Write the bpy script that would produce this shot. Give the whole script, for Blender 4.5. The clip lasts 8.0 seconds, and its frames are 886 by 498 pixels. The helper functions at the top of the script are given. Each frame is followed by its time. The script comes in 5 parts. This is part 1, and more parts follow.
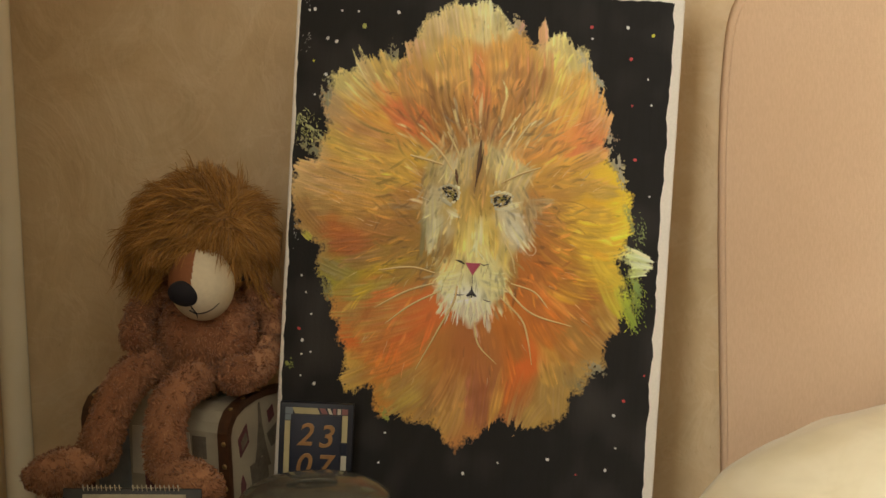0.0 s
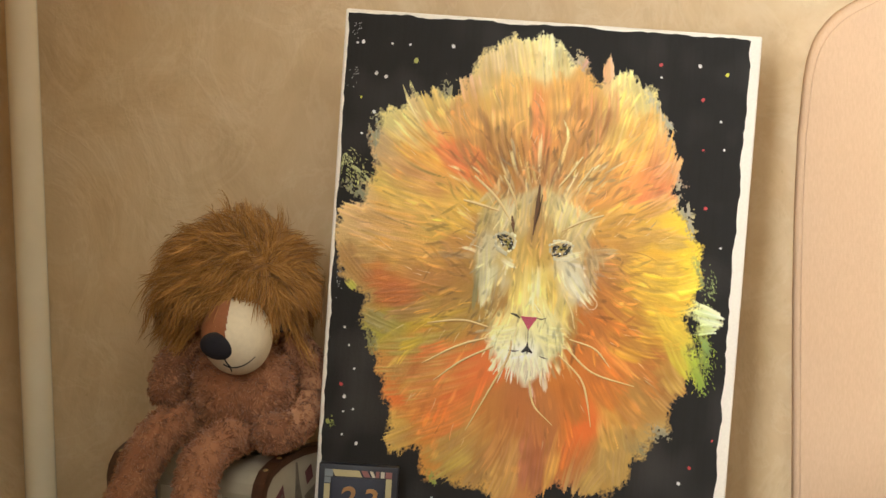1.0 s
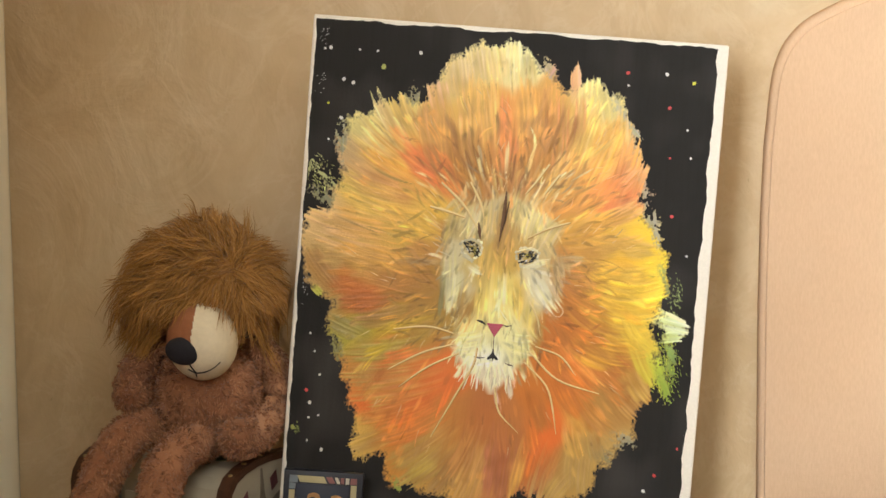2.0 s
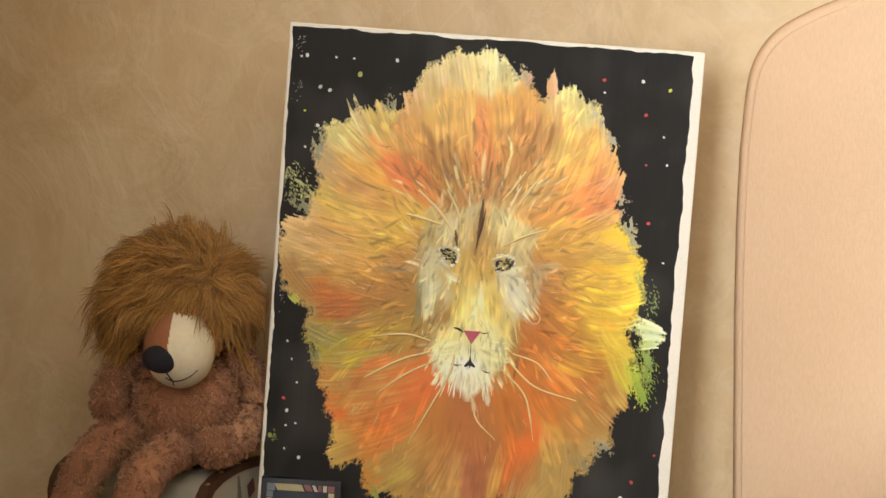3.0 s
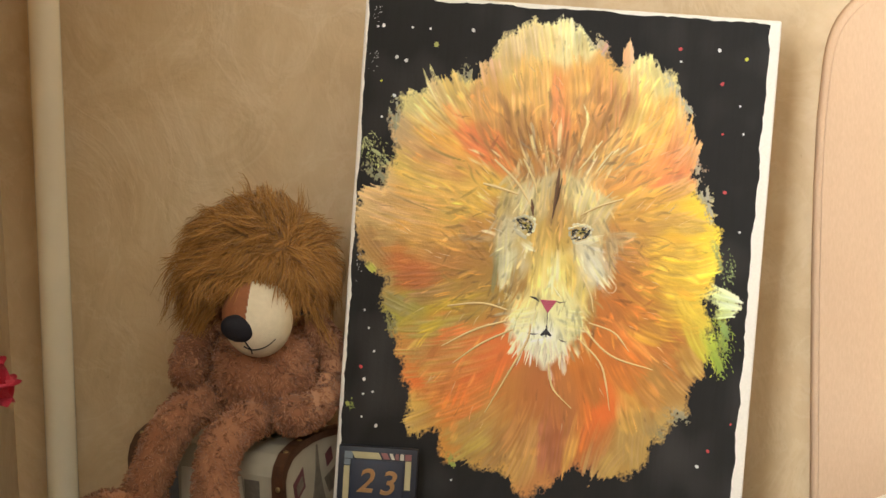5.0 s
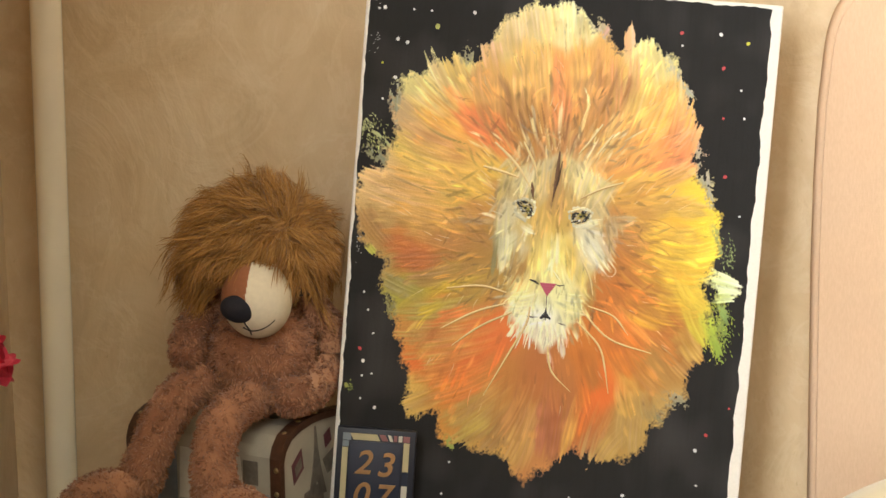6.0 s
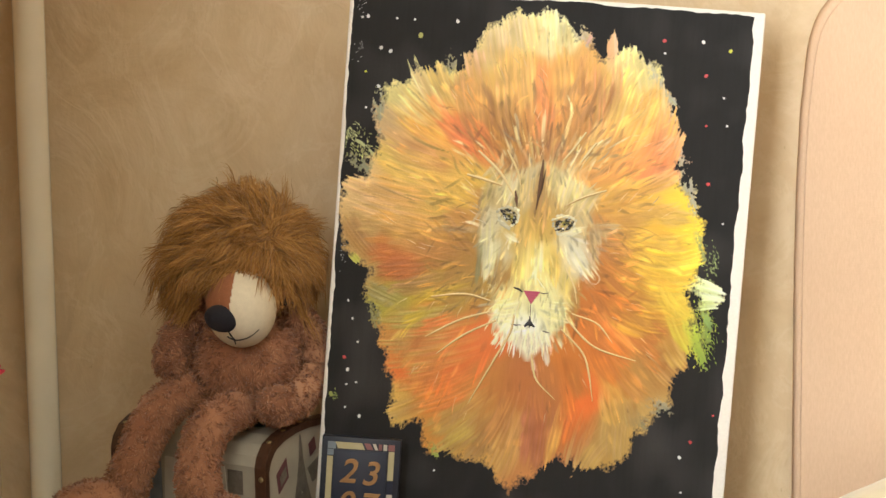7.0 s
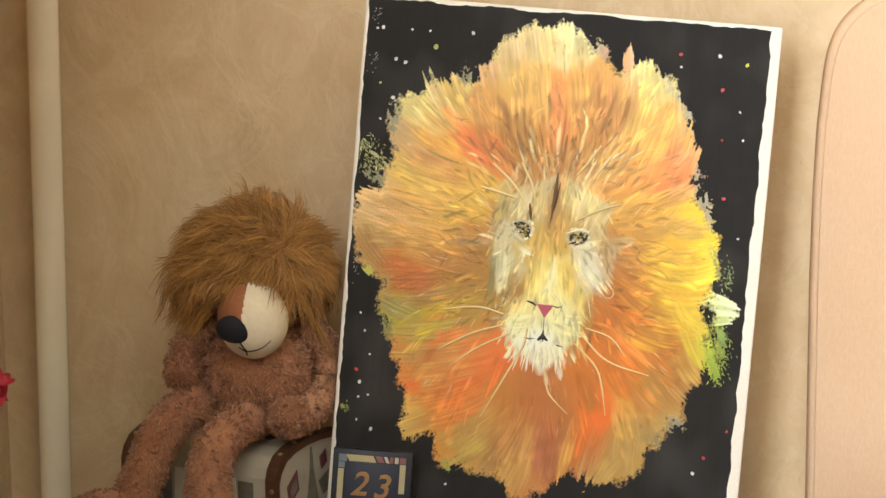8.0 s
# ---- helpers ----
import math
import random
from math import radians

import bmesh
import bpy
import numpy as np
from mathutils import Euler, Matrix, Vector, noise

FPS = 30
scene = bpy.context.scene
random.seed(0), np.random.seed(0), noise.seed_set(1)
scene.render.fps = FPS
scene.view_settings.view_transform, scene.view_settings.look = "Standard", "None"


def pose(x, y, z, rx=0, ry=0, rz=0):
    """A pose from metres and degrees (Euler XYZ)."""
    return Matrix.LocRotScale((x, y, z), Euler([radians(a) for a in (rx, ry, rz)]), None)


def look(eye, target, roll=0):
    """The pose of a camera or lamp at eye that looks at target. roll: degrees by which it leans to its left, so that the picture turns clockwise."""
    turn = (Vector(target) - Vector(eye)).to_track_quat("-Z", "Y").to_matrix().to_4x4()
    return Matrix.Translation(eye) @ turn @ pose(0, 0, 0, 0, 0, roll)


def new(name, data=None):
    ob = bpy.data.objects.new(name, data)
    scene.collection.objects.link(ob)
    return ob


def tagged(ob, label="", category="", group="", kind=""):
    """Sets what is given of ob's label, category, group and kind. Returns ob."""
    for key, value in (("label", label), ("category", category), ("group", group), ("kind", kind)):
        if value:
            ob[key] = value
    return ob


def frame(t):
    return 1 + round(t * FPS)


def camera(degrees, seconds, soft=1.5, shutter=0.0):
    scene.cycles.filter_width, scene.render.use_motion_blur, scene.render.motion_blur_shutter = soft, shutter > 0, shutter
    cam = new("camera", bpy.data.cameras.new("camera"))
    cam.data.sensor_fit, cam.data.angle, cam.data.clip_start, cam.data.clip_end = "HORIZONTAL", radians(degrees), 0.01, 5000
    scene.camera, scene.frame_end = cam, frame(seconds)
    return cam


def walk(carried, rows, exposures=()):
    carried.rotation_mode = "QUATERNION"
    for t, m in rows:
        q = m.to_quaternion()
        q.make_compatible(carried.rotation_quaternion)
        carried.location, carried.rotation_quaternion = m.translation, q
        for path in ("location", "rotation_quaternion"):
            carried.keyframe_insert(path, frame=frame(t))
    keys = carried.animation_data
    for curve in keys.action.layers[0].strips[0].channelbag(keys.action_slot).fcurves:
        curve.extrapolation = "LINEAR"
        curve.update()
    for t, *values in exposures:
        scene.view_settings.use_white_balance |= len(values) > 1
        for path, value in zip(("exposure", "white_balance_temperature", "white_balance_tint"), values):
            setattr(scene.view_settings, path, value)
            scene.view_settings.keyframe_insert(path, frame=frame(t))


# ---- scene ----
cam = camera(22.0, 8.0, soft=1.5)
walk(cam, [
    (0, pose(-0.0002, -1.8212, 0.5449, 79.175, 1.961, 0.281)),
    (0.1, pose(-0.0002, -1.6996, 0.5426, 78.568, 2.010, 0.495)),
    (0.2, pose(-0.0002, -1.6817, 0.5437, 78.547, 1.921, 0.682)),
    (0.3, pose(-0.0002, -1.6877, 0.5436, 78.715, 1.773, 0.863)),
    (0.5, pose(-0.0002, -1.6889, 0.5416, 78.907, 1.585, 1.201)),
    (0.7, pose(-0.0001, -1.6850, 0.5436, 79.213, 1.336, 1.523)),
    (1, pose(-0.0005, -1.6936, 0.5436, 79.737, 1.358, 1.803)),
    (1.5, pose(-0.0001, -1.6934, 0.5427, 79.904, 1.014, 1.473)),
    (2.8, pose(-0.0000, -1.6935, 0.5436, 79.995, 0.950, 0.531)),
    (3, pose(-0.0007, -1.6940, 0.5428, 80.092, 0.914, 0.426)),
    (3.5, pose(0.0000, -1.6985, 0.5436, 80.185, 1.200, 0.000)),
    (4, pose(0.0010, -1.7005, 0.5439, 80.234, 1.282, -0.086)),
    (4.5, pose(0.0016, -1.7002, 0.5434, 79.873, 1.506, 0.822)),
    (5, pose(-0.0004, -1.7000, 0.5428, 79.396, 1.338, 2.307)),
    (5.2, pose(-0.0010, -1.6999, 0.5436, 79.231, 1.191, 2.710)),
    (6.3, pose(-0.0003, -1.7000, 0.5436, 78.912, 0.926, 2.211)),
    (6.5, pose(-0.0009, -1.7015, 0.5431, 79.036, 1.023, 2.084)),
    (7, pose(-0.0007, -1.7016, 0.5435, 79.143, 1.098, 1.923)),
    (7.5, pose(-0.0005, -1.7017, 0.5436, 79.378, 1.162, 1.715)),
    (8, pose(-0.0001, -1.6937, 0.5431, 79.427, 0.662, 2.381)),
], exposures=[(0, -0.66, 7400, 10), (0.1, -0.42, 7200, 10), (0.3, -0.26, 7000, 10), (0.6, -0.06, 6750, 10), (1.0, 0.12, 6550, 10), (3.0, 0.06, 6450, 10), (4.5, 0.08, 6450, 10), (5.0, 0.18, 6450, 10), (6.5, 0.31, 6350, 10), (8.0, 0.31, 6300, 10)])

# ---- world and light ----
WALL_Y = 0.06
world = bpy.data.worlds.new("world")
scene.world = world
world.use_nodes = True
bg = world.node_tree.nodes["Background"]
bg.inputs["Color"].default_value = (0.85, 0.95, 1.0, 1)
bg.inputs["Strength"].default_value = 0.03


# daylight through the window in the side wall, beside and behind the camera
WIN_Y0, WIN_Y1, WIN_Z0, WIN_Z1 = -3.1, -1.75, 0.05, 1.45
data = bpy.data.lights.new("window_daylight", "AREA")
data.shape, data.size, data.size_y, data.energy, data.color = "RECTANGLE", WIN_Y1 - WIN_Y0, WIN_Z1 - WIN_Z0, 290.0, (0.845, 0.90, 0.93)
sky_lamp = new("window_daylight", data)
middle = Vector((-0.47, (WIN_Y0 + WIN_Y1) / 2, (WIN_Z0 + WIN_Z1) / 2))
sky_lamp.matrix_world = look(middle, middle + Vector((1, 0, 0)))


# ---- materials ----
def lin(h):
    """A linear colour from six hex digits."""
    out = []
    for i in (0, 2, 4):
        c = int(h[i:i + 2], 16) / 255
        out.append(c / 12.92 if c <= 0.04045 else ((c + 0.055) / 1.055) ** 2.4)
    return tuple(out)


class Mat:
    """A small builder for procedural materials."""

    def __init__(self, name, rough=0.6, metal=0.0):
        self.m = bpy.data.materials.new(name)
        self.m.use_nodes = True
        self.t = self.m.node_tree
        self.b = self.t.nodes["Principled BSDF"]
        self.b.inputs["Roughness"].default_value = rough
        self.b.inputs["Metallic"].default_value = metal
        self.co = None

    def node(self, kind, **values):
        n = self.t.nodes.new(kind)
        for k, v in values.items():
            n.inputs[k].default_value = v
        return n

    def link(self, a, b):
        self.t.links.new(a, b)

    def coords(self, scale=(1, 1, 1), uv=False):
        if self.co is None:
            self.co = self.t.nodes.new("ShaderNodeTexCoord")
        mp = self.t.nodes.new("ShaderNodeMapping")
        mp.inputs["Scale"].default_value = scale
        self.link(self.co.outputs["UV" if uv else "Object"], mp.inputs["Vector"])
        return mp.outputs["Vector"]

    def noise(self, scale, detail=4.0, rough=0.55, stretch=(1, 1, 1), distortion=0.0, uv=False):
        n = self.node("ShaderNodeTexNoise", Scale=scale, Detail=detail, Roughness=rough, Distortion=distortion)
        self.link(self.coords(stretch, uv), n.inputs["Vector"])
        return n.outputs["Fac"]

    def ramp(self, fac, stops):
        r = self.t.nodes.new("ShaderNodeValToRGB")
        e = r.color_ramp.elements
        while len(e) < len(stops):
            e.new(0.5)
        for el, (p, c) in zip(e, stops):
            el.position, el.color = p, (*c, 1)
        self.link(fac, r.inputs["Fac"])
        return r.outputs["Color"]

    def mix(self, fac, a, b, mode="MIX"):
        x = self.t.nodes.new("ShaderNodeMix")
        x.data_type, x.blend_type = "RGBA", mode
        for s, v in ((x.inputs["Factor"], fac), (x.inputs["A"], a), (x.inputs["B"], b)):
            if isinstance(v, (int, float)):
                s.default_value = v
            elif isinstance(v, tuple):
                s.default_value = (*v, 1)
            else:
                self.link(v, s)
        return x.outputs["Result"]

    def colour(self, c):
        if isinstance(c, tuple):
            self.b.inputs["Base Color"].default_value = (*c, 1)
        else:
            self.link(c, self.b.inputs["Base Color"])
        return self

    def bump(self, height, strength, distance):
        n = self.node("ShaderNodeBump", Strength=strength, Distance=distance)
        self.link(height, n.inputs["Height"])
        last = self.b.inputs["Normal"]
        if last.is_linked:
            self.link(last.links[0].from_socket, n.inputs["Normal"])
        self.link(n.outputs["Normal"], last)
        return self


def scaled(c, k):
    return tuple(min(1.0, v * k) for v in c)


def plain(name, h, rough=0.6, metal=0.0, grain=60.0, vary=0.12, bump=0.0, dist=0.001):
    m = Mat(name, rough, metal)
    c = lin(h)
    f = m.noise(grain, 5)
    m.colour(m.ramp(f, [(0.25, scaled(c, 1 - vary)), (0.75, scaled(c, 1 + vary))]))
    if bump:
        m.bump(m.noise(grain * 3, 4), bump, dist)
    return m.m


def plaster_material():
    m = Mat("wall_plaster", 0.62)
    big = m.noise(7, 3, 0.5, distortion=0.6)
    trowel = m.noise(11, 5, 0.6, (1.25, 1.0, 1.0), 1.6)
    fine = m.noise(120, 4, 0.6)
    base = m.ramp(big, [(0.3, lin("CFB58F")), (0.7, lin("DABF9A"))])
    base = m.mix(0.35, base, m.ramp(trowel, [(0.36, lin("BFA57A")), (0.5, lin("D3BC92")), (0.66, lin("E4D3B0"))]))
    lines = m.noise(8.5, 5, 0.6, (1, 1, 1), 2.2)
    ridge = m.ramp(lines, [(0.455, (0, 0, 0)), (0.5, (1, 1, 1)), (0.545, (0, 0, 0))])
    base = m.mix(m.mix(0.86, ridge, (0.0, 0.0, 0.0)), base, lin("F0E2C4"))
    pits = m.noise(46, 3, 0.7, (1.0, 1.0, 0.55), 2.5)
    base = m.mix(m.ramp(pits, [(0.69, (0, 0, 0)), (0.78, (0.55, 0.55, 0.55))]), base, lin("A98B5E"))
    m.colour(base)
    m.bump(trowel, 0.4, 0.005).bump(ridge, 0.14, 0.0012).bump(pits, 0.22, 0.002).bump(fine, 0.12, 0.0006)
    return m.m


def fabric_material():
    m = Mat("panel_fabric", 0.85)
    cloud = m.noise(5, 3)
    weave = m.noise(900, 2, 0.5, (1, 1, 0.25))
    weft = m.noise(900, 2, 0.5, (0.25, 1, 1))
    c = m.ramp(cloud, [(0.3, lin("D9B795")), (0.7, lin("E0BF9E"))])
    c = m.mix(0.12, c, m.ramp(weave, [(0.3, lin("B79473")), (0.7, lin("F0D4B6"))]))
    m.colour(c).bump(weave, 0.25, 0.0004).bump(weft, 0.25, 0.0004)
    return m.m


def paint_material(name, rough, bristle, shine=0.5):
    """Oil paint whose pigment is stored on the strokes, with bristle marks along them."""
    m = Mat(name, rough)
    m.b.inputs["Specular IOR Level"].default_value = shine
    at = m.t.nodes.new("ShaderNodeVertexColor")
    at.layer_name = "pigment"
    streak = m.noise(1.0, 4, 0.6, (bristle, 2.2, 1), 0.3, uv=True)
    lump = m.noise(420, 4, 0.6)
    dirt = m.noise(70, 5, 0.6)
    c = m.mix(0.22, at.outputs["Color"], m.ramp(streak, [(0.3, (0.62, 0.56, 0.46)), (0.5, (0.95, 0.95, 0.95)), (0.72, (1.0, 1.0, 1.0))]), "MULTIPLY")
    c = m.mix(0.18, c, m.ramp(dirt, [(0.3, (0.72, 0.68, 0.6)), (0.6, (1, 1, 1))]), "MULTIPLY")
    m.colour(c).bump(streak, 0.4, 0.0005).bump(lump, 0.4, 0.0005)
    return m.m


def fur_material(name, dark, mid, light, rough=0.75):
    m = Mat(name, rough)
    g = m.t.nodes.new("ShaderNodeNewGeometry")
    c = m.ramp(g.outputs["Random Per Island"], [(0.0, lin(dark)), (0.5, lin(mid)), (1.0, lin(light))])
    c = m.mix(0.25, c, m.ramp(m.noise(45, 4), [(0.3, lin(dark)), (0.7, lin(light))]))
    m.colour(c)
    m.b.inputs["Sheen Weight"].default_value = 0.25
    return m.m


def wood_material():
    m = Mat("table_wood", 0.45)
    g = m.noise(9, 6, 0.6, (1, 14, 14), 0.8)
    m.colour(m.ramp(g, [(0.3, lin("3E2A1A")), (0.6, lin("5C4028"))])).bump(g, 0.1, 0.0008)
    return m.m


def clear_material():
    m = Mat("grey_plastic", 0.1)
    m.colour(m.ramp(m.noise(30, 4), [(0.3, lin("5C5C55")), (0.7, lin("7E7E75"))]))
    m.b.inputs["Transmission Weight"].default_value = 0.55
    m.b.inputs["IOR"].default_value = 1.46
    return m.m


def satin_material():
    m = Mat("cream_satin", 0.34)
    f = m.noise(14, 4, 0.5, (1, 1, 1), 0.8)
    m.colour(m.ramp(f, [(0.3, lin("DCD0AE")), (0.7, lin("F0E8CE"))])).bump(m.noise(9, 3, 0.5, (1, 1, 2), 0.8), 0.4, 0.008)
    m.b.inputs["Sheen Weight"].default_value = 0.2
    return m.m


M_WALL = plaster_material()
M_FABRIC = fabric_material()
M_PIPE = plain("pipe_enamel", "F4EBD2", 0.15, grain=18, vary=0.05, bump=0.06)
# unseen far walls: brown kept dark to cut bounce light
M_FAR = plain("low_bounce_wall", "58402C", 0.8, grain=20, vary=0.15)
M_CEIL = plain("ceiling_paint", "CFC6B4", 0.8)
M_TABLE = wood_material()
M_CLOTH = plain("canvas_primed", "EFE9DE", 0.75, grain=500, vary=0.05, bump=0.35, dist=0.0004)
M_BAR = plain("stretcher_pine", "C9A877", 0.7)
M_BLACK = paint_material("black_paint", 0.7, 6.0, 0.22)
M_PAINT = paint_material("oil_paint", 0.4, 7.0, 0.45)
M_PLUSH = fur_material("tan_plush", "74482F", "9E6948", "C08E68", 0.9)
M_MANE = fur_material("shaggy_fur", "7A521C", "A4742E", "C4924A", 0.75)
M_WHITE = plain("white_felt", "DDD2B8", 0.9, grain=300, vary=0.05, bump=0.4)
M_ROSY = plain("rosy_felt", "96603F", 0.9, grain=300, vary=0.08, bump=0.4)
M_INK = plain("ink_felt", "17161F", 0.85, grain=300, vary=0.2, bump=0.4)
M_CASE = plain("case_paper", "A69E8C", 0.55, grain=35, vary=0.12)
M_TRIM = plain("case_leather", "4A2E1C", 0.5, grain=140, vary=0.3, bump=0.3)
M_RIVET = plain("rivet_brass", "A89468", 0.35, 0.9)
M_PRINT = plain("print_plum", "62363A", 0.6, grain=200, vary=0.25)
M_PRINT_GREY = plain("print_grey", "6D6458", 0.6, grain=200, vary=0.3)
M_PRINT_BLUE = plain("print_slate", "77828A", 0.6, grain=80, vary=0.25)
M_PRINT_GREEN = plain("print_moss", "4C523C", 0.6, grain=200, vary=0.3)
M_PRINT_PALE = plain("print_pale", "C9C3B2", 0.55, grain=90, vary=0.08)
M_NAVY = plain("calendar_navy", "1B2133", 0.5, grain=90, vary=0.15)
M_NAVY_DEEP = plain("calendar_frame", "151926", 0.45, grain=90, vary=0.15)
M_CREAM = plain("calendar_cream", "B9AE86", 0.55, grain=90, vary=0.1)
M_RED = plain("calendar_red", "8A5A58", 0.55, grain=90, vary=0.1)
M_GOLD = plain("calendar_gold", "BE9262", 0.35, 0.5, grain=150, vary=0.15)
M_CARD = plain("black_card", "1B1A1A", 0.5)
M_PAGE = plain("grey_page", "A7A08C", 0.6, grain=40, vary=0.35)
M_WIRE = plain("white_wire", "CFC9B8", 0.35, 0.4)
M_CLEAR = clear_material()
M_SATIN = satin_material()
M_ROSE = plain("rose_petal", "F05A72", 0.55, grain=60, vary=0.22, bump=0.2)
M_ROSE_DARK = plain("rose_petal_edge", "D43A56", 0.55, grain=60, vary=0.25)
M_STEM = plain("rose_stem", "3F5A2C", 0.6)
M_CURTAIN = plain("curtain_cream", "E8DCBC", 0.8, grain=25, vary=0.06, bump=0.2)
M_SHADE = plain("lamp_shade", "F0E8D8", 0.6)
M_FLOOR = plain("floor_laminate", "503722", 0.5, grain=12, vary=0.2)


# ---- building helpers ----
def mesh_of(bm, name, mats, smooth=True):
    me = bpy.data.meshes.new(name)
    bm.normal_update()
    bm.to_mesh(me)
    bm.free()
    for m in mats if isinstance(mats, (list, tuple)) else [mats]:
        me.materials.append(m)
    if smooth:
        me.polygons.foreach_set("use_smooth", [True] * len(me.polygons))
    return me


def thing(name, bm, mats, label, category, smooth=True, group="", kind=""):
    return tagged(new(name, mesh_of(bm, name, mats, smooth)), label, category, group, kind)


def base(name, m, label, category, group="", kind=""):
    ob = new(name)
    ob.empty_display_size = 0.02
    ob.matrix_world = m
    return tagged(ob, label, category, group, kind)


def part(name, bm, mats, parent, label="", smooth=True):
    ob = new(name, mesh_of(bm, name, mats, smooth))
    ob.parent = parent
    return tagged(ob, label) if label else ob


def box(bm, lo, hi, bevel=0.0, seg=2, mat=0):
    made = bmesh.ops.create_cube(bm, size=1.0)["verts"]
    for v in made:
        v.co = Vector([(a + b) / 2 + c * (b - a) for a, b, c in zip(lo, hi, v.co)])
    faces = list({f for v in made for f in v.link_faces})
    for f in faces:
        f.material_index = mat
    if bevel:
        edges = list({e for v in made for e in v.link_edges})
        bmesh.ops.bevel(bm, geom=edges, offset=bevel, segments=seg, affect="EDGES", profile=0.5)
    return bm


def boxed(lo, hi, bevel=0.0, seg=2):
    return box(bmesh.new(), lo, hi, bevel, seg)


def prism(outline, y0, y1, bevel=0.0, seg=3):
    """A slab whose outline lies in x and z."""
    bm = bmesh.new()
    front = [bm.verts.new((x, y0, z)) for x, z in outline]
    back = [bm.verts.new((x, y1, z)) for x, z in outline]
    f = bm.faces.new(front)
    bm.faces.new(back[::-1])
    n = len(outline)
    for i in range(n):
        bm.faces.new((front[i], back[i], back[(i + 1) % n], front[(i + 1) % n]))
    bmesh.ops.recalc_face_normals(bm, faces=bm.faces)
    if bevel:
        bmesh.ops.bevel(bm, geom=list(f.edges), offset=bevel, segments=seg, affect="EDGES", profile=0.5)
    return bm


def ball(bm, place, radii, turn=None, u=24, v=16, mat=0):
    made = bmesh.ops.create_uvsphere(bm, u_segments=u, v_segments=v, radius=1.0)["verts"]
    m = Matrix.Translation(place) @ (turn or Matrix()) @ Matrix.Diagonal((*radii, 1))
    bmesh.ops.transform(bm, matrix=m, verts=made)
    for f in {f for w in made for f in w.link_faces}:
        f.material_index = mat
    return made


def tube(bm, points, radii, sides=12, mat=0, closed=True):
    """A round rod through the points, smoothed between them."""
    pts = [Vector(p) for p in points]
    rings = []
    up = Vector((0.13, 0.27, 0.95)).normalized()
    for i, p in enumerate(pts):
        d = (pts[min(i + 1, len(pts) - 1)] - pts[max(i - 1, 0)]).normalized()
        a = d.cross(up)
        a = a.normalized() if a.length > 1e-4 else d.orthogonal().normalized()
        b = d.cross(a)
        r = radii[i] if isinstance(radii, (list, tuple)) else radii
        rings.append([bm.verts.new(p + r * (a * math.cos(t) + b * math.sin(t))) for t in (2 * math.pi * k / sides for k in range(sides))])
    for r0, r1 in zip(rings, rings[1:]):
        for k in range(sides):
            bm.faces.new((r0[k], r0[(k + 1) % sides], r1[(k + 1) % sides], r1[k])).material_index = mat
    if closed:
        bm.faces.new(rings[0][::-1]).material_index = mat
        bm.faces.new(rings[-1]).material_index = mat
    return bm


def spline(points, n):
    """Points along a smooth curve through the given ones."""
    p = [Vector(q) for q in points]
    p = [2 * p[0] - p[1]] + p + [2 * p[-1] - p[-2]]
    out = []
    segs = len(p) - 3
    for k in range(n + 1):
        s = min(k / n * segs, segs - 1e-6)
        i, t = int(s), s - int(s)
        a, b, c, d = p[i:i + 4]
        out.append(0.5 * ((2 * b) + (c - a) * t + (2 * a - 5 * b + 4 * c - d) * t * t + (3 * b - a - 3 * c + d) * t ** 3))
    return out


# ---- the room ----
X0, X1, Y1, Z0, Z1 = -0.427, 2.9, -4.0, -0.75, 1.75
bm = bmesh.new()
box(bm, (X0 - 0.1, WALL_Y, Z0 - 0.1), (X1 + 0.1, WALL_Y + 0.1, Z1 + 0.1))
thing("wall_north", bm, M_WALL, "beige trowelled plaster wall behind the table", "wall", False, kind="structure")
bm = bmesh.new()
box(bm, (X0 - 0.1, Y1 - 0.1, Z0 - 0.1), (X0, WIN_Y0, Z1 + 0.1))
box(bm, (X0 - 0.1, WIN_Y1, Z0 - 0.1), (X0, WALL_Y, Z1 + 0.1))
box(bm, (X0 - 0.1, WIN_Y0, Z0 - 0.1), (X0, WIN_Y1, WIN_Z0))
box(bm, (X0 - 0.1, WIN_Y0, WIN_Z1), (X0, WIN_Y1, Z1 + 0.1))
thing("wall_west", bm, M_WALL, "beige trowelled plaster side wall with a window", "wall", False, kind="structure")
window = base("window_1", pose(0, 0, 0), "white framed window in the side wall", "window", kind="structure")
FR = 0.05
for lo, hi in (((WIN_Y0, WIN_Z0), (WIN_Y1, WIN_Z0 + FR)), ((WIN_Y0, WIN_Z1 - FR), (WIN_Y1, WIN_Z1)), ((WIN_Y0, WIN_Z0 + FR), (WIN_Y0 + FR, WIN_Z1 - FR)), ((WIN_Y1 - FR, WIN_Z0 + FR), (WIN_Y1, WIN_Z1 - FR)), ((-2.45, WIN_Z0 + FR), (-2.40, WIN_Z1 - FR))):
    part("window_frame", boxed((X0 - 0.098, lo[0], lo[1]), (X0 - 0.058, hi[0], hi[1]), 0.003), M_SHADE, window)
# walls out of view, coloured dark so that little light bounces back
thing("wall_east", boxed((X1, Y1 - 0.1, Z0 - 0.1), (X1 + 0.1, WALL_Y, Z1 + 0.1)), M_FAR, "unseen wall closing the room, dark brown to cut bounce light", "wall", False, kind="structure")
thing("wall_south", boxed((X0, Y1 - 0.1, Z0 - 0.1), (X1, Y1, Z1 + 0.1)), M_FAR, "unseen wall closing the room, dark brown to cut bounce light", "wall", False, kind="structure")
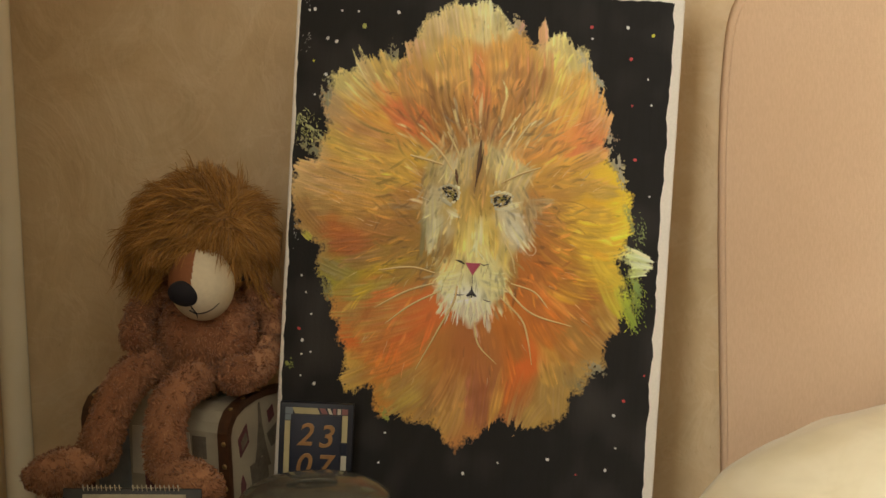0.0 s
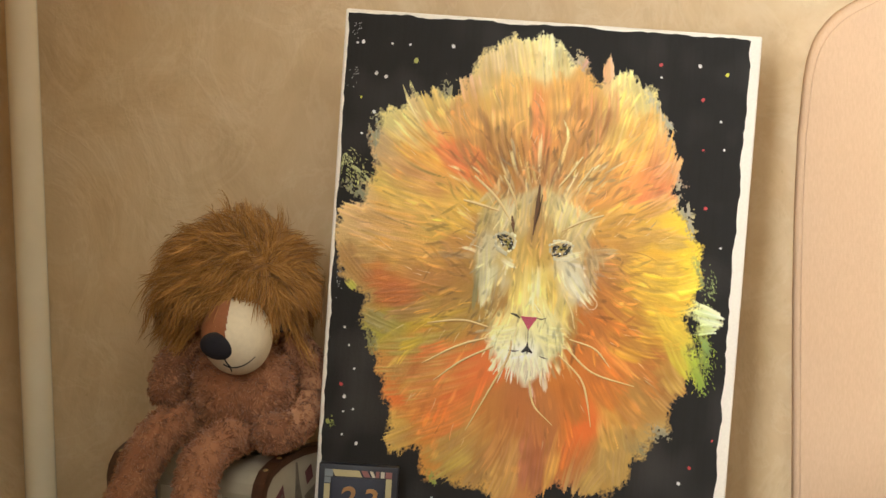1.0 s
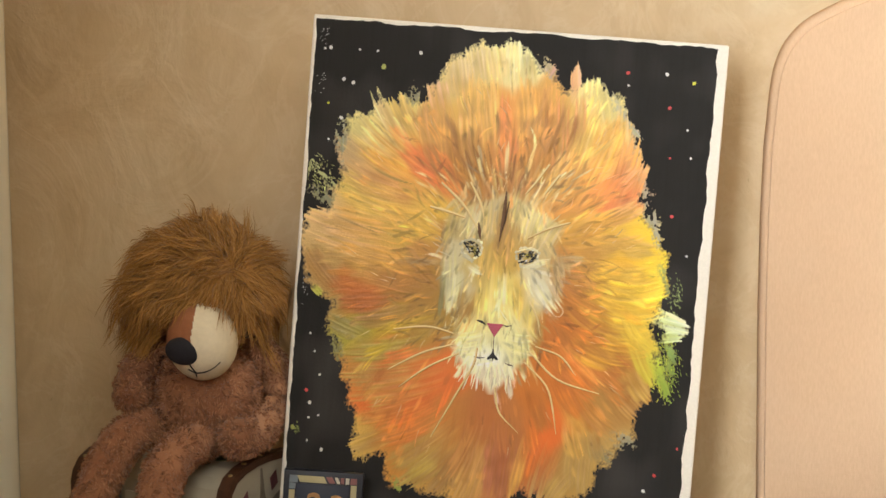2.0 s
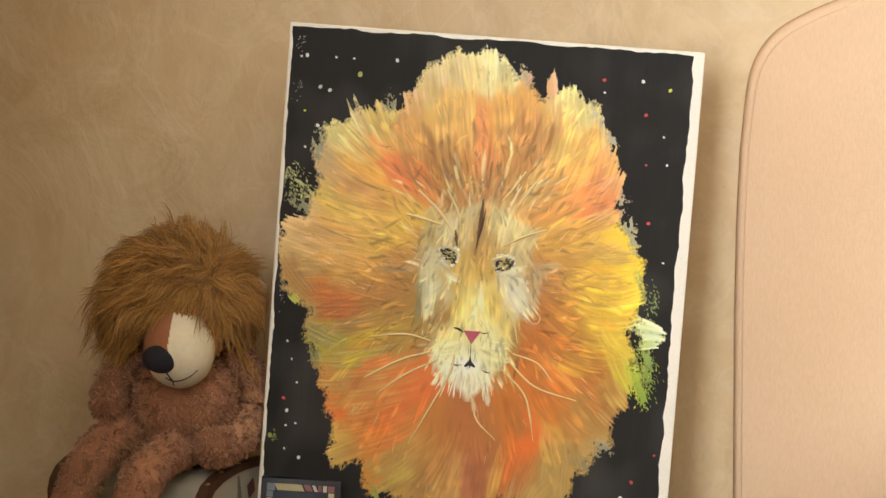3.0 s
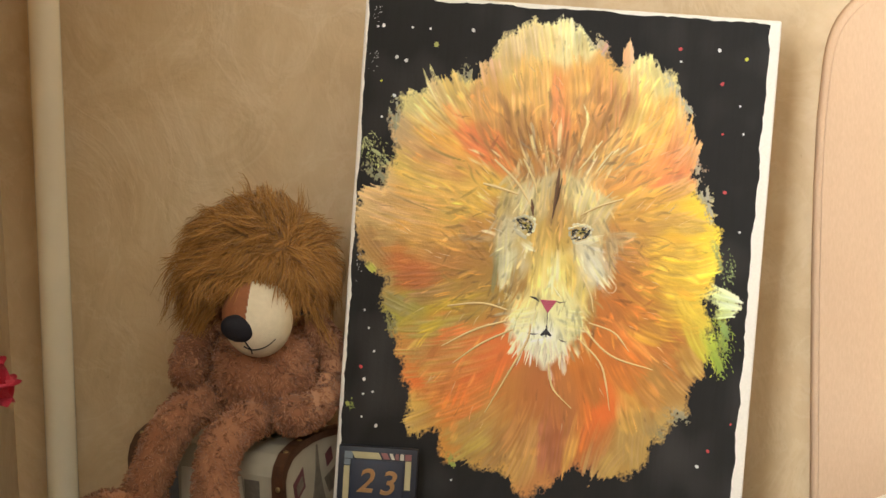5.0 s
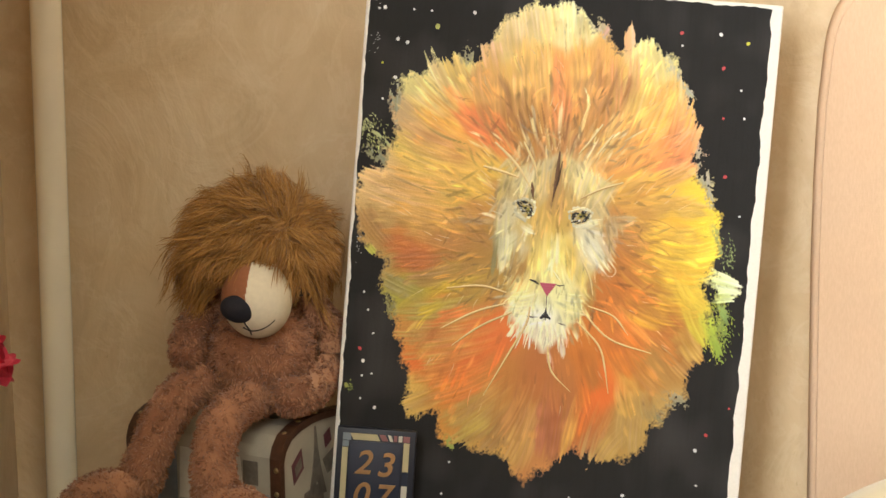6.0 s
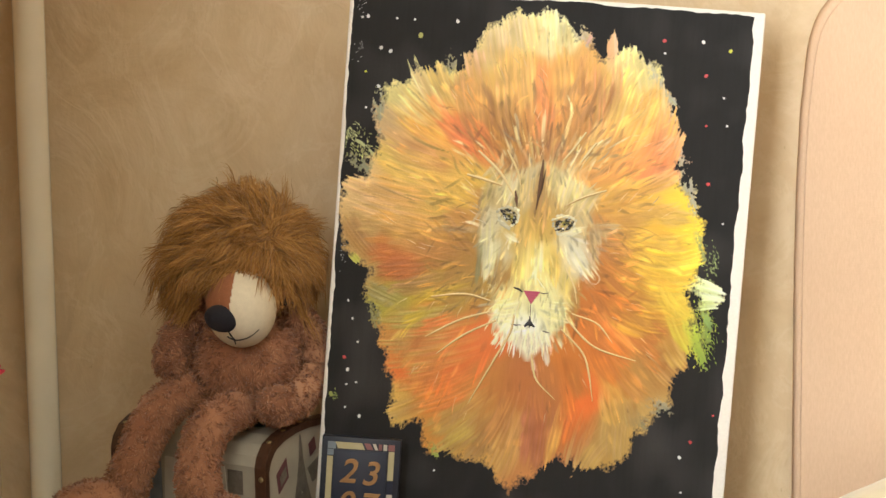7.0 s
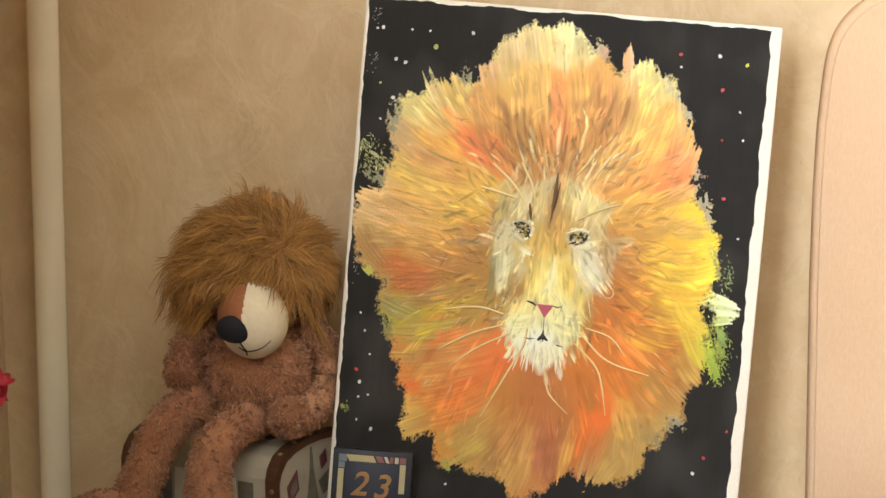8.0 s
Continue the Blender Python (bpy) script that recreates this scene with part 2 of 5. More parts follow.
thing("floor", boxed((X0, Y1, Z0 - 0.1), (X1, WALL_Y, Z0)), M_FLOOR, "brown laminate floor of the room", "floor", False, kind="structure")
thing("ceiling", boxed((X0, Y1, Z1), (X1, WALL_Y, Z1 + 0.1)), M_CEIL, "plain white painted ceiling", "ceiling", False, kind="structure")

# table
TZ = -0.035
table = base("table", pose(0, 0, 0), "brown wooden table along the wall", "table")
part("tabletop", boxed((X0 + 0.004, -0.62, -0.065), (1.15, 0.022, TZ), 0.003), M_TABLE, table)
for x in (-0.38, 1.08):
    for y in (-0.58, -0.09):
        part("leg", boxed((x, y - 0.02, Z0), (x + 0.05, y + 0.03, -0.065), 0.002), M_TABLE, table)

# heating pipe
bm = bmesh.new()
PX, PY, PR = -0.3788, 0.032, 0.0123
tube(bm, [(PX + (z - 0.42) * 0.0147, PY, z) for z in (Z0, 0.0, 0.2, 0.4, 0.9, Z1)], PR, 32)
thing("heating_pipe", bm, M_PIPE, "cream enamelled heating pipe, slightly leaning, in front of the wall", "pipe")


# upholstered panel with a rounded shoulder
def panel_outline(inset=0.0):
    left, right = 0.2 + inset, 1.05 - inset
    pts = [(left, -0.3), (left, 0.2), (left + 0.0012, 0.27), (left + 0.0035, 0.322)]
    ctrl = [(left + 0.0035, 0.322), (left + 0.0105, 0.378 - inset * 0.5), (left + 0.0265, 0.406 - inset * 0.8), (left + 0.053, 0.4225 - inset), (left + 0.085, 0.435 - inset)]
    pts += [(p.x, p.z) for p in spline([(x, 0, z) for x, z in ctrl], 22)][1:]
    pts += [(0.42, 0.475 - inset), (0.62, 0.5 - inset), (0.84, 0.475 - inset), (right - 0.05, 0.41 - inset), (right, 0.32), (right, -0.3)]
    return [(x * 1.042, 0.5436 - (0.5436 - z) * 1.042) for x, z in pts]


panel = base("padded_panel", pose(0, 0, 0), "beige padded fabric panel with rounded shoulder against the wall", "headboard")
part("panel_rim", prism(panel_outline(), 0.0425, WALL_Y - 0.003, 0.005, 4), M_FABRIC, panel, "plain beige fabric rim")
part("panel_face", prism(panel_outline(0.0045), 0.0405, 0.0435, 0.0009, 2), M_FABRIC, panel, "smooth beige fabric face inside a seam")

# ---- the painting ----
CW, CH = 0.30, 0.40
CANVAS = Matrix.Translation((-0.0114, -0.0876, 0.0134)) @ Matrix.Rotation(radians(-5.4), 4, "X") @ Matrix.Rotation(radians(5.15), 4, "Y")
painting = base("canvas_painting", CANVAS, "unframed canvas with orange and yellow brush strokes on black", "painting")
part("canvas", boxed((-CW / 2, 0.0, -0.035), (CW / 2, 0.0175, CH), 0.0016, 3), M_CLOTH, painting, "white primed canvas edge left unpainted")
for lo, hi in (((-0.148, 0.0178, 0.002), (-0.11, 0.0215, 0.398)), ((0.11, 0.0178, 0.002), (0.148, 0.0215, 0.398)), ((-0.109, 0.0178, 0.002), (0.109, 0.0215, 0.04)), ((-0.109, 0.0178, 0.36), (0.109, 0.0215, 0.398))):
    part("stretcher_bar", boxed(lo, hi, 0.001), M_BAR, painting)


class Strokes:
    """Ribbons of thick paint; u and v in millimetres from the canvas's lower left corner."""

    def __init__(self):
        self.v, self.f, self.c, self.uv, self.n = [], [], [], [], 0

    def add(self, pts, width, colour, height=0.35, taper=(0.35, 0.25), blend=None):
        k = len(pts)
        self.n += 1
        h = height + (self.n % 997) * 1.5e-4
        start = len(self.v)
        seed = self.n * 0.37
        for i, (u, v) in enumerate(pts):
            a, b = pts[max(i - 1, 0)], pts[min(i + 1, k - 1)]
            dx, dy = b[0] - a[0], b[1] - a[1]
            d = math.hypot(dx, dy) or 1.0
            nx, ny = -dy / d, dx / d
            s = i / (k - 1)
            w = width * 0.5 * (taper[0] + (1 - taper[0]) * min(1, s * 4)) * (taper[1] + (1 - taper[1]) * min(1, (1 - s) * 3))
            col = colour if blend is None else tuple(p + (q - p) * s for p, q in zip(colour, blend))
            for side, lift in ((-1, 0.0), (0, 1.0), (1, 0.0)):
                uu, vv = min(max(u + nx * w * side, 1.2), 298.8), min(max(v + ny * w * side, 1.2), 398.8)
                rise = h * 0.55 if lift == 0 else h
                self.v.append((uu / 1000 - CW / 2, -rise / 1000, vv / 1000))
                self.c.append((*col, 1))
                self.uv.append((side * 0.5 + seed, s * 1.0 + seed))
        for i in range(k - 1):
            for j in (0, 1):
                q = start + 3 * i + j
                self.f.append((q, q + 1, q + 4, q + 3))

    def part(self, name, mat, parent, label=""):
        me = bpy.data.meshes.new(name)
        me.from_pydata(self.v, [], self.f)
        at = me.color_attributes.new("pigment", "FLOAT_COLOR", "POINT")
        at.data.foreach_set("color", np.array(self.c, dtype=np.float32).ravel())
        layer = me.uv_layers.new(name="along")
        idx = np.empty(len(me.loops), dtype=np.int32)
        me.loops.foreach_get("vertex_index", idx)
        layer.data.foreach_set("uv", np.array(self.uv, dtype=np.float32)[idx].ravel())
        me.materials.append(mat)
        me.polygons.foreach_set("use_smooth", [True] * len(me.polygons))
        ob = new(name, me)
        ob.parent = parent
        return tagged(ob, label, kind="stuff")


def hexes(rows):
    return [(u, v, s, lin(h)) for u, v, s, h in rows]


rng = random.Random(11)

# black ground with an uneven edge
ground = Strokes()
NU, NV = 70, 96
edge = lambda s, k, a: a * (noise.noise((s * 0.045, k, 0.3)) + 0.7 * noise.noise((s * 0.17, k, 7.3)) + 0.4 * noise.noise((s * 0.5, k, 3.1)))
for j in range(NV + 1):
    for i in range(NU + 1):
        s, t = i / NU, j / NV
        v0, v1 = -31.0 + edge(s * 300, 1.0, 1.2), 397.4 + edge(s * 300, 2.0, 1.5)
        v = v0 + (v1 - v0) * t
        u0, u1 = 2.8 + edge(v, 3.0, 1.3), 292.0 + edge(v, 4.0, 1.9)
        u = u0 + (u1 - u0) * s
        rim = min(i, NU - i, j, NV - j)
        lift = 0.0 if rim == 0 else 0.12 + 0.08 * noise.noise((u * 0.05, v * 0.05, 1.0))
        ground.v.append((u / 1000 - CW / 2, -(0.05 + lift) / 1000, v / 1000))
        k = 0.019 + 0.03 * max(0.0, noise.noise((u * 0.018, v * 0.025, 5.0)) + 0.5 * noise.noise((u * 0.06, v * 0.03, 15.0)))
        ground.c.append((k * 1.05, k * 0.97, k * 0.93, 1))
        ground.uv.append((u * 0.05, v * 0.01))
for j in range(NV):
    for i in range(NU):
        q = j * (NU + 1) + i
        ground.f.append((q, q + 1, q + NU + 2, q + NU + 1))
ground.part("black_ground", M_BLACK, painting, "uneven black paint ground")

# colours of the burst
TOP = hexes([
    (149, 379, 8, "EBDDA0"),
    (127, 376, 9, "E6CF8E"),
    (105, 366, 9, "D8BC7A"),
    (121, 346, 11, "DFAE55"),
    (146, 340, 10, "E79A4C"),
    (147, 320, 8, "E88F50"),
    (164, 343, 9, "D89A45"),
    (170, 313, 9, "B67A30"),
    (119, 309, 9, "B57C34"),
    (181, 357, 9, "D9A04C"),
    (208, 359, 9, "E4D089"),
    (197, 335, 9, "E3BC5C"),
    (216, 328, 10, "E9A94A"),
    (227, 350, 7, "D6C27C"),
    (212, 304, 10, "E89648"),
    (231, 297, 10, "EC8448"),
    (238, 318, 7, "DCB070"),
    (194, 292, 9, "D69242"),
    (182, 293, 6, "D9A850"),
    (149, 295, 7, "BE8248"),
    (93, 324, 9, "D9A858"),
    (68, 328, 8, "DFC878"),
    (55, 346, 6, "D8CC80"),
    (42, 329, 7, "D6C47E"),
])
SIDES = hexes([
    (70, 306, 9, "EFA93C"),
    (84, 303, 7, "EC7340"),
    (98, 287, 7, "D8783E"),
    (54, 297, 9, "DDA864"),
    (37, 304, 7, "C4A070"),
    (51, 276, 9, "D9B85C"),
    (71, 284, 9, "E2A650"),
    (89, 268, 8, "DDB44E"),
    (16, 249, 10, "DDB67C"),
    (41, 246, 10, "DDAA58"),
    (70, 248, 9, "D2A54A"),
    (94, 246, 8, "C08840"),
    (18, 224, 9, "B98F50"),
    (55, 227, 9, "D2A24C"),
    (48, 205, 10, "C06A2C"),
    (76, 212, 9, "AE7A30"),
    (97, 205, 8, "A87A30"),
    (26, 191, 8, "B08C48"),
    (230, 251, 10, "E4B43E"),
    (255, 245, 9, "F2C637"),
    (261, 224, 9, "F5CF3C"),
    (240, 231, 9, "E7AE34"),
    (214, 250, 9, "D39A40"),
    (207, 229, 8, "C07C3C"),
    (225, 209, 9, "C98A34"),
    (250, 207, 9, "E0B038"),
    (205, 204, 8, "B4702E"),
    (258, 183, 8, "D8B440"),
    (267, 171, 6, "C9B842"),
])
LOW = hexes([
    (46, 172, 10, "A89A38"),
    (70, 176, 8, "BFA22E"),
    (99, 180, 8, "AA8232"),
    (52, 147, 9, "C98A3E"),
    (80, 154, 10, "E2702E"),
    (100, 159, 9, "DC7434"),
    (69, 128, 10, "E2702C"),
    (98, 130, 11, "DE6E30"),
    (55, 98, 9, "D9AC56"),
    (75, 99, 10, "C8883C"),
    (105, 97, 11, "C98A40"),
    (124, 115, 9, "BE7A38"),
    (145, 116, 9, "B56A36"),
    (166, 114, 9, "B8713A"),
    (185, 136, 9, "C8742C"),
    (191, 111, 9, "E06E2C"),
    (205, 146, 10, "D2742A"),
    (215, 171, 9, "E37F34"),
    (194, 178, 8, "C0702C"),
    (240, 169, 9, "B4702C"),
    (254, 157, 8, "B8843E"),
    (239, 131, 10, "A9783C"),
    (219, 122, 9, "D49A48"),
    (233, 106, 9, "B89254"),
    (135, 82, 11, "C98F48"),
    (160, 80, 10, "B66A3C"),
    (185, 81, 10, "C06A2E"),
    (153, 58, 10, "BE7E48"),
    (214, 83, 11, "AE8544"),
    (174, 60, 10, "B27042"),
    (119, 64, 9, "C09048"),
])
MASK = hexes([
    (114, 268, 9, "C9B78C"),
    (134, 273, 8, "CDBB92"),
    (123, 256, 7, "C4A872"),
    (149, 266, 6, "B48C50"),
    (167, 274, 8, "D6C292"),
    (180, 268, 8, "CDB886"),
    (160, 255, 6, "C09A58"),
    (112, 235, 7, "CFC09A"),
    (116, 210, 8, "D3C8A2"),
    (101, 213, 6, "B09A64"),
    (133, 224, 7, "C9A860"),
    (127, 198, 8, "BE9450"),
    (147, 229, 6, "CBA252"),
    (150, 208, 7, "EBD886"),
    (148, 194, 7, "F0DF9C"),
    (163, 209, 6, "DDB858"),
    (179, 214, 8, "DCD2B8"),
    (186, 205, 7, "CBB894"),
    (182, 235, 7, "C9AE7C"),
    (177, 189, 7, "D9BE74"),
    (128, 178, 8, "EDE2AE"),
    (135, 168, 8, "EFE8C8"),
    (161, 176, 8, "E9DFA8"),
    (174, 168, 8, "E2D498"),
    (146, 162, 7, "F2ECD6"),
    (149, 146, 9, "EFE6CC"),
    (132, 186, 7, "E8D68C"),
    (193, 253, 7, "B98A4C"),
    (106, 259, 6, "C8A860"),
])
CU, CV = 142.6, 236.8
RADII = [127, 123, 118, 115, 116, 118, 124, 131, 138, 145, 148, 148, 132, 139, 149, 151, 149, 148, 139, 128, 124, 125, 138, 145, 141, 136, 128, 125, 126, 142, 140, 140, 138, 129, 129, 131, 134, 139, 147, 155, 178, 176, 182, 185, 191, 201, 180, 180, 183, 190, 177, 168, 164, 155, 148, 143, 138, 131, 128, 126]


def reach(a):
    """How far the burst goes from its middle in the direction a, in degrees."""
    x = (a % 360) / 6
    i = int(x)
    return RADII[i % 60] + (RADII[(i + 1) % 60] - RADII[i % 60]) * (x - i)


MANE = TOP + SIDES + LOW


def varied(c, amount, warm=0.0):
    k = math.exp(rng.gauss(0, amount))
    w = rng.gauss(0, warm)
    return (min(1, c[0] * k * (1 + w * 0.3)), min(1, c[1] * k * (1 - w * 0.2)), min(1, c[2] * k * (1 - w)))


def flow(u, v):
    """The way the brush went: outwards, bent by a slow swirl."""
    a = math.atan2(v - CV + 12, u - CU)
    a += 0.7 * noise.noise((u * 0.016, v * 0.016, 2.0)) + 0.45 * noise.noise((u * 0.05, v * 0.05, 9.0))
    if u > 185 and 190 < v < 275:
        a += 0.75 * (v - 225) / 45
    return a


def rim(a):
    """The ragged edge of the burst, as a share of its reach, with tufts and notches."""
    x, y = math.cos(radians(a)), math.sin(radians(a))
    return 1.03 + 0.06 * noise.noise((x * 4.2, y * 4.2, 1.7)) + 0.065 * noise.noise((x * 11, y * 11, 4.0)) + 0.03 * noise.noise((x * 30, y * 30, 8.0))


def streak(st, u, v, length, width, colour, height, blend=None, n=6, taper=(0.35, 0.25)):
    pts, a = [], flow(u, v)
    curve = rng.uniform(-0.6, 0.6)
    a += rng.gauss(0, 0.12)
    for i in range(n):
        pts.append((u, v))
        step = length / (n - 1)
        aa = a + curve * i / (n - 1)
        nu, nv = u + math.cos(aa) * step, v + math.sin(aa) * step
        b = math.degrees(math.atan2(nv - CV, nu - CU))
        if math.hypot(nu - CU, nv - CV) > rim(b) * reach(b):
            break
        u, v = nu, nv
    if len(pts) >= 3:
        st.add(pts, width, colour, height, taper, blend)


def spot():
    a = rng.uniform(0, 360)
    r = reach(a) * rim(a) * math.sqrt(rng.uniform(0.02, 1.0))
    return CU + r * math.cos(radians(a)), CV + r * math.sin(radians(a)), a, r / reach(a)


# brush strokes: root, tip, bend and width in millimetres, colours at root and tip
CROWN_BACK = [
    (126, 353, 119, 386, 0.0, 25, "D9AE70", "E4CF98"),
    (111, 346, 106, 375, 0.0, 20, "D5A868", "D9C090"),
    (138, 356, 131, 387, 0.0, 17, "E6B870", "E0CF90"),
    (149, 348, 144, 395, 0.0, 14, "F0D080", "F1E8B8"),
    (160, 355, 156, 383, 0.0, 13, "DDB870", "B9B080"),
    (100, 328, 91, 359, 0.0, 18, "DFA05C", "CFA878"),
    (193, 348, 191, 377, 0.0, 9, "E0A070", "D9A87C"),
    (205, 324, 204, 369, 0.0, 19, "E8C068", "EEDC90"),
    (220, 325, 209, 367, 0.0, 14, "E6C878", "C9B878"),
    (230, 309, 226, 350, 0.0, 16, "E8B060", "D8BC80"),
    (125, 281, 116, 366, 0.0, 24, "B87C3C", "EBBA6C"),
]
CROWN_FRONT = [
    (139, 282, 128, 367, 0.0, 21, "C08440", "EFBC68"),
    (150, 283, 141, 362, 1.6, 12, "C88048", "EC9450"),
    (162, 288, 154, 368, -1.6, 17, "B87C3C", "EDB45C"),
    (172, 289, 170, 364, -1.6, 15, "A86C30", "E0A052"),
    (183, 289, 182, 360, -2.5, 15, "B87838", "DF9656"),
    (194, 307, 195, 358, -2.5, 12, "BC7834", "D89A60"),
    (109, 280, 100, 345, 2.5, 18, "B07238", "DDA456"),
    (96, 299, 85, 348, 2.5, 17, "C08442", "DBA460"),
    (116, 283, 107, 332, 1.6, 6, "8A5622", "B0783A"),
    (175, 303, 170, 359, -1.2, 4, "9A6028", "B07030"),
    (188, 312, 194, 341, -1.6, 5, "8A5420", "A86C2C"),
    (131, 285, 125, 330, 1.2, 6, "9A6228", "C08844"),
]
FAN_RIGHT = [
    (232, 276, 244, 314, 0.0, 20, "E48A4A", "DFA468"),
    (217, 269, 234, 332, -3.3, 26, "E8904A", "EAA858"),
    (199, 278, 223, 346, -3.3, 25, "E8A850", "F0B858"),
    (184, 279, 208, 355, -3.3, 21, "DCA452", "F2D070"),
    (197, 268, 227, 299, -2.5, 17, "EDA44E", "EA8A48"),
    (207, 264, 247, 284, -4.1, 15, "D48C3E", "DBA468"),
    (175, 280, 189, 316, -1.6, 11, "C08844", "E8C070"),
    (227, 288, 240, 304, 0.0, 14, "E88A50", "E4A26A"),
]
FAN_LEFT = [
    (88, 303, 62, 349, 2.5, 21, "D09850", "D3B468"),
    (87, 292, 47, 351, 3.3, 16, "DC9A4C", "E4D498"),
    (85, 296, 37, 332, 3.3, 19, "E4A450", "DCC880"),
    (93, 283, 29, 317, 4.1, 20, "EC9C40", "DAC27E"),
    (106, 286, 67, 309, 2.5, 18, "DE7242", "E88A46"),
    (88, 284, 45, 307, 2.5, 12, "ECA43C", "EEB24C"),
    (102, 274, 29, 295, 4.9, 18, "DA8A44", "C49860"),
    (98, 269, 28, 285, 4.1, 16, "DC9A4C", "CBA254"),
    (108, 304, 82, 340, 2.5, 19, "B07A3C", "CFA05C"),
    (113, 282, 89, 316, 2.5, 15, "A86A34", "BC7E40"),
    (104, 261, 29, 274, 5.7, 20, "DEA64C", "DCB65E"),
]
SIDE_LEFT = [
    (104, 259, 25, 259, 4.1, 19, "DAA84C", "E2AC56"),
    (75, 242, 2, 257, 3.3, 19, "DC9E54", "D9B07A"),
    (77, 231, 5, 244, 2.5, 16, "D6A058", "E2BC82"),
    (94, 224, 31, 234, 3.3, 22, "D0964A", "D8A252"),
    (36, 200, 8, 231, 2.5, 18, "A4743C", "B0844A"),
    (104, 207, 49, 217, 2.5, 20, "B07634", "C48846"),
    (87, 203, 30, 193, 3.3, 22, "B06A2E", "BC682E"),
    (99, 195, 41, 181, 2.5, 17, "A87A36", "A47A44"),
    (112, 207, 78, 237, 2.5, 13, "9E6A30", "BC8646"),
    (108, 244, 78, 259, 1.6, 18, "DEB24E", "E4B64E"),
    (59, 168, 27, 180, 0.0, 16, "9C8444", "948650"),
    (108, 190, 60, 176, 2.5, 9, "C49C30", "BE9C36"),
    (117, 179, 51, 162, 3.3, 13, "B48E3A", "B4983A"),
]
LOW_LEFT = [
    (117, 171, 35, 154, 3.3, 18, "B88A3C", "A89448"),
    (114, 155, 40, 140, 3.3, 20, "D07E38", "B49450"),
    (98, 166, 70, 155, 0.8, 11, "DE7A34", "DC7E3A"),
    (79, 169, 55, 157, 0.8, 8, "C8A830", "CCAE34"),
    (119, 147, 44, 125, 4.1, 21, "D87A36", "C09850"),
    (112, 133, 55, 109, 3.3, 23, "DE6E2C", "CC883E"),
    (121, 124, 62, 93, 4.1, 25, "DA7030", "D2823A"),
    (78, 102, 48, 87, 1.6, 19, "C48C46", "D2AC60"),
    (126, 114, 76, 75, 3.3, 21, "BE8444", "B4924C"),
    (131, 105, 84, 60, 3.3, 21, "B07640", "AE944C"),
    (139, 106, 106, 57, 2.5, 20, "A86E3C", "A47E4C"),
]
UNDER = [
    (142, 119, 122, 70, 2.5, 17, "B06832", "BC8446"),
    (148, 116, 127, 49, 3.3, 19, "B06A3C", "BC9056"),
    (148, 98, 134, 42, 1.6, 15, "CE9C54", "BC8850"),
    (156, 121, 153, 57, 0.8, 19, "AC6438", "AC684A"),
    (164, 109, 160, 49, 0.8, 16, "A85C38", "A46646"),
    (171, 118, 170, 60, 0.0, 15, "A06438", "AC6C3E"),
    (218, 107, 218, 66, -1.6, 25, "B89050", "AA8850"),
    (212, 87, 194, 58, -2.5, 25, "B48C4E", "B08C50"),
    (197, 105, 186, 58, -1.6, 24, "CC7038", "B08C54"),
    (185, 107, 178, 74, -0.8, 17, "DA6E30", "D27436"),
    (178, 109, 169, 55, -0.8, 9, "C47C36", "CC9A50"),
    (208, 123, 216, 94, -1.6, 15, "D8A052", "C4964E"),
    (225, 124, 232, 91, -2.5, 17, "B8843E", "9C8250"),
]
LOW_RIGHT = [
    (183, 177, 228, 138, -4.1, 19, "BE7230", "D67C34"),
    (193, 161, 217, 121, -3.3, 21, "C86E2C", "CC782E"),
    (199, 182, 244, 148, -4.1, 21, "E0843E", "B87436"),
    (216, 187, 248, 155, -4.1, 21, "BE722E", "B67032"),
    (207, 145, 238, 114, -3.3, 19, "BE6E2E", "B07C3E"),
    (178, 143, 192, 109, -1.6, 17, "B46A2E", "C47836"),
    (235, 151, 258, 127, -2.5, 17, "B07434", "B08448"),
    (246, 165, 263, 140, -2.5, 17, "BA8436", "BC9650"),
    (194, 184, 211, 163, -1.6, 12, "E08844", "E48A44"),
]
SHOULDER = [
    (198, 257, 249, 258, -7.4, 14, "D09844", "D8A448"),
    (221, 260, 263, 249, -5.7, 16, "D8A046", "C69E50"),
    (194, 245, 268, 237, -14.8, 21, "C69240", "E6B640"),
    (199, 232, 272, 225, -13.9, 23, "C89236", "F2CA40"),
    (200, 219, 265, 204, -13.9, 21, "C08638", "EEC440"),
    (197, 207, 262, 190, -13.9, 20, "B87432", "E4B83E"),
    (198, 194, 258, 178, -11.5, 19, "B0662C", "DCA83A"),
    (194, 186, 246, 165, -7.4, 16, "B86C2E", "D29C38"),
    (239, 206, 264, 173, -4.9, 15, "DEAE3C", "D6BA40"),
    (246, 190, 268, 148, -3.3, 13, "DCB03E", "C4B640"),
    (191, 253, 192, 216, -2.5, 12, "B88440", "B07838"),
]
BROW = [
    (123, 281, 109, 261, 1.6, 20, "CDBA86", "C4AA70"),
    (113, 272, 107, 236, 1.6, 13, "B4985C", "BCA46C"),
    (130, 276, 122, 245, 1.6, 21, "D0BE8E", "D8C898"),
    (138, 282, 137, 247, 0.8, 16, "C6AC76", "CAB07A"),
    (149, 281, 148, 223, 0.0, 17, "B0844A", "BE9250"),
    (164, 287, 160, 253, -0.8, 21, "D8C48C", "CCB47C"),
    (177, 280, 169, 245, -1.6, 21, "DCC890", "D6C088"),
    (189, 267, 177, 243, -0.8, 17, "CEB67E", "D0B884"),
    (188, 243, 194, 222, 0.0, 15, "C2A676", "BEA072"),
    (138, 249, 136, 220, 0.0, 15, "C49E58", "CCA85C"),
]
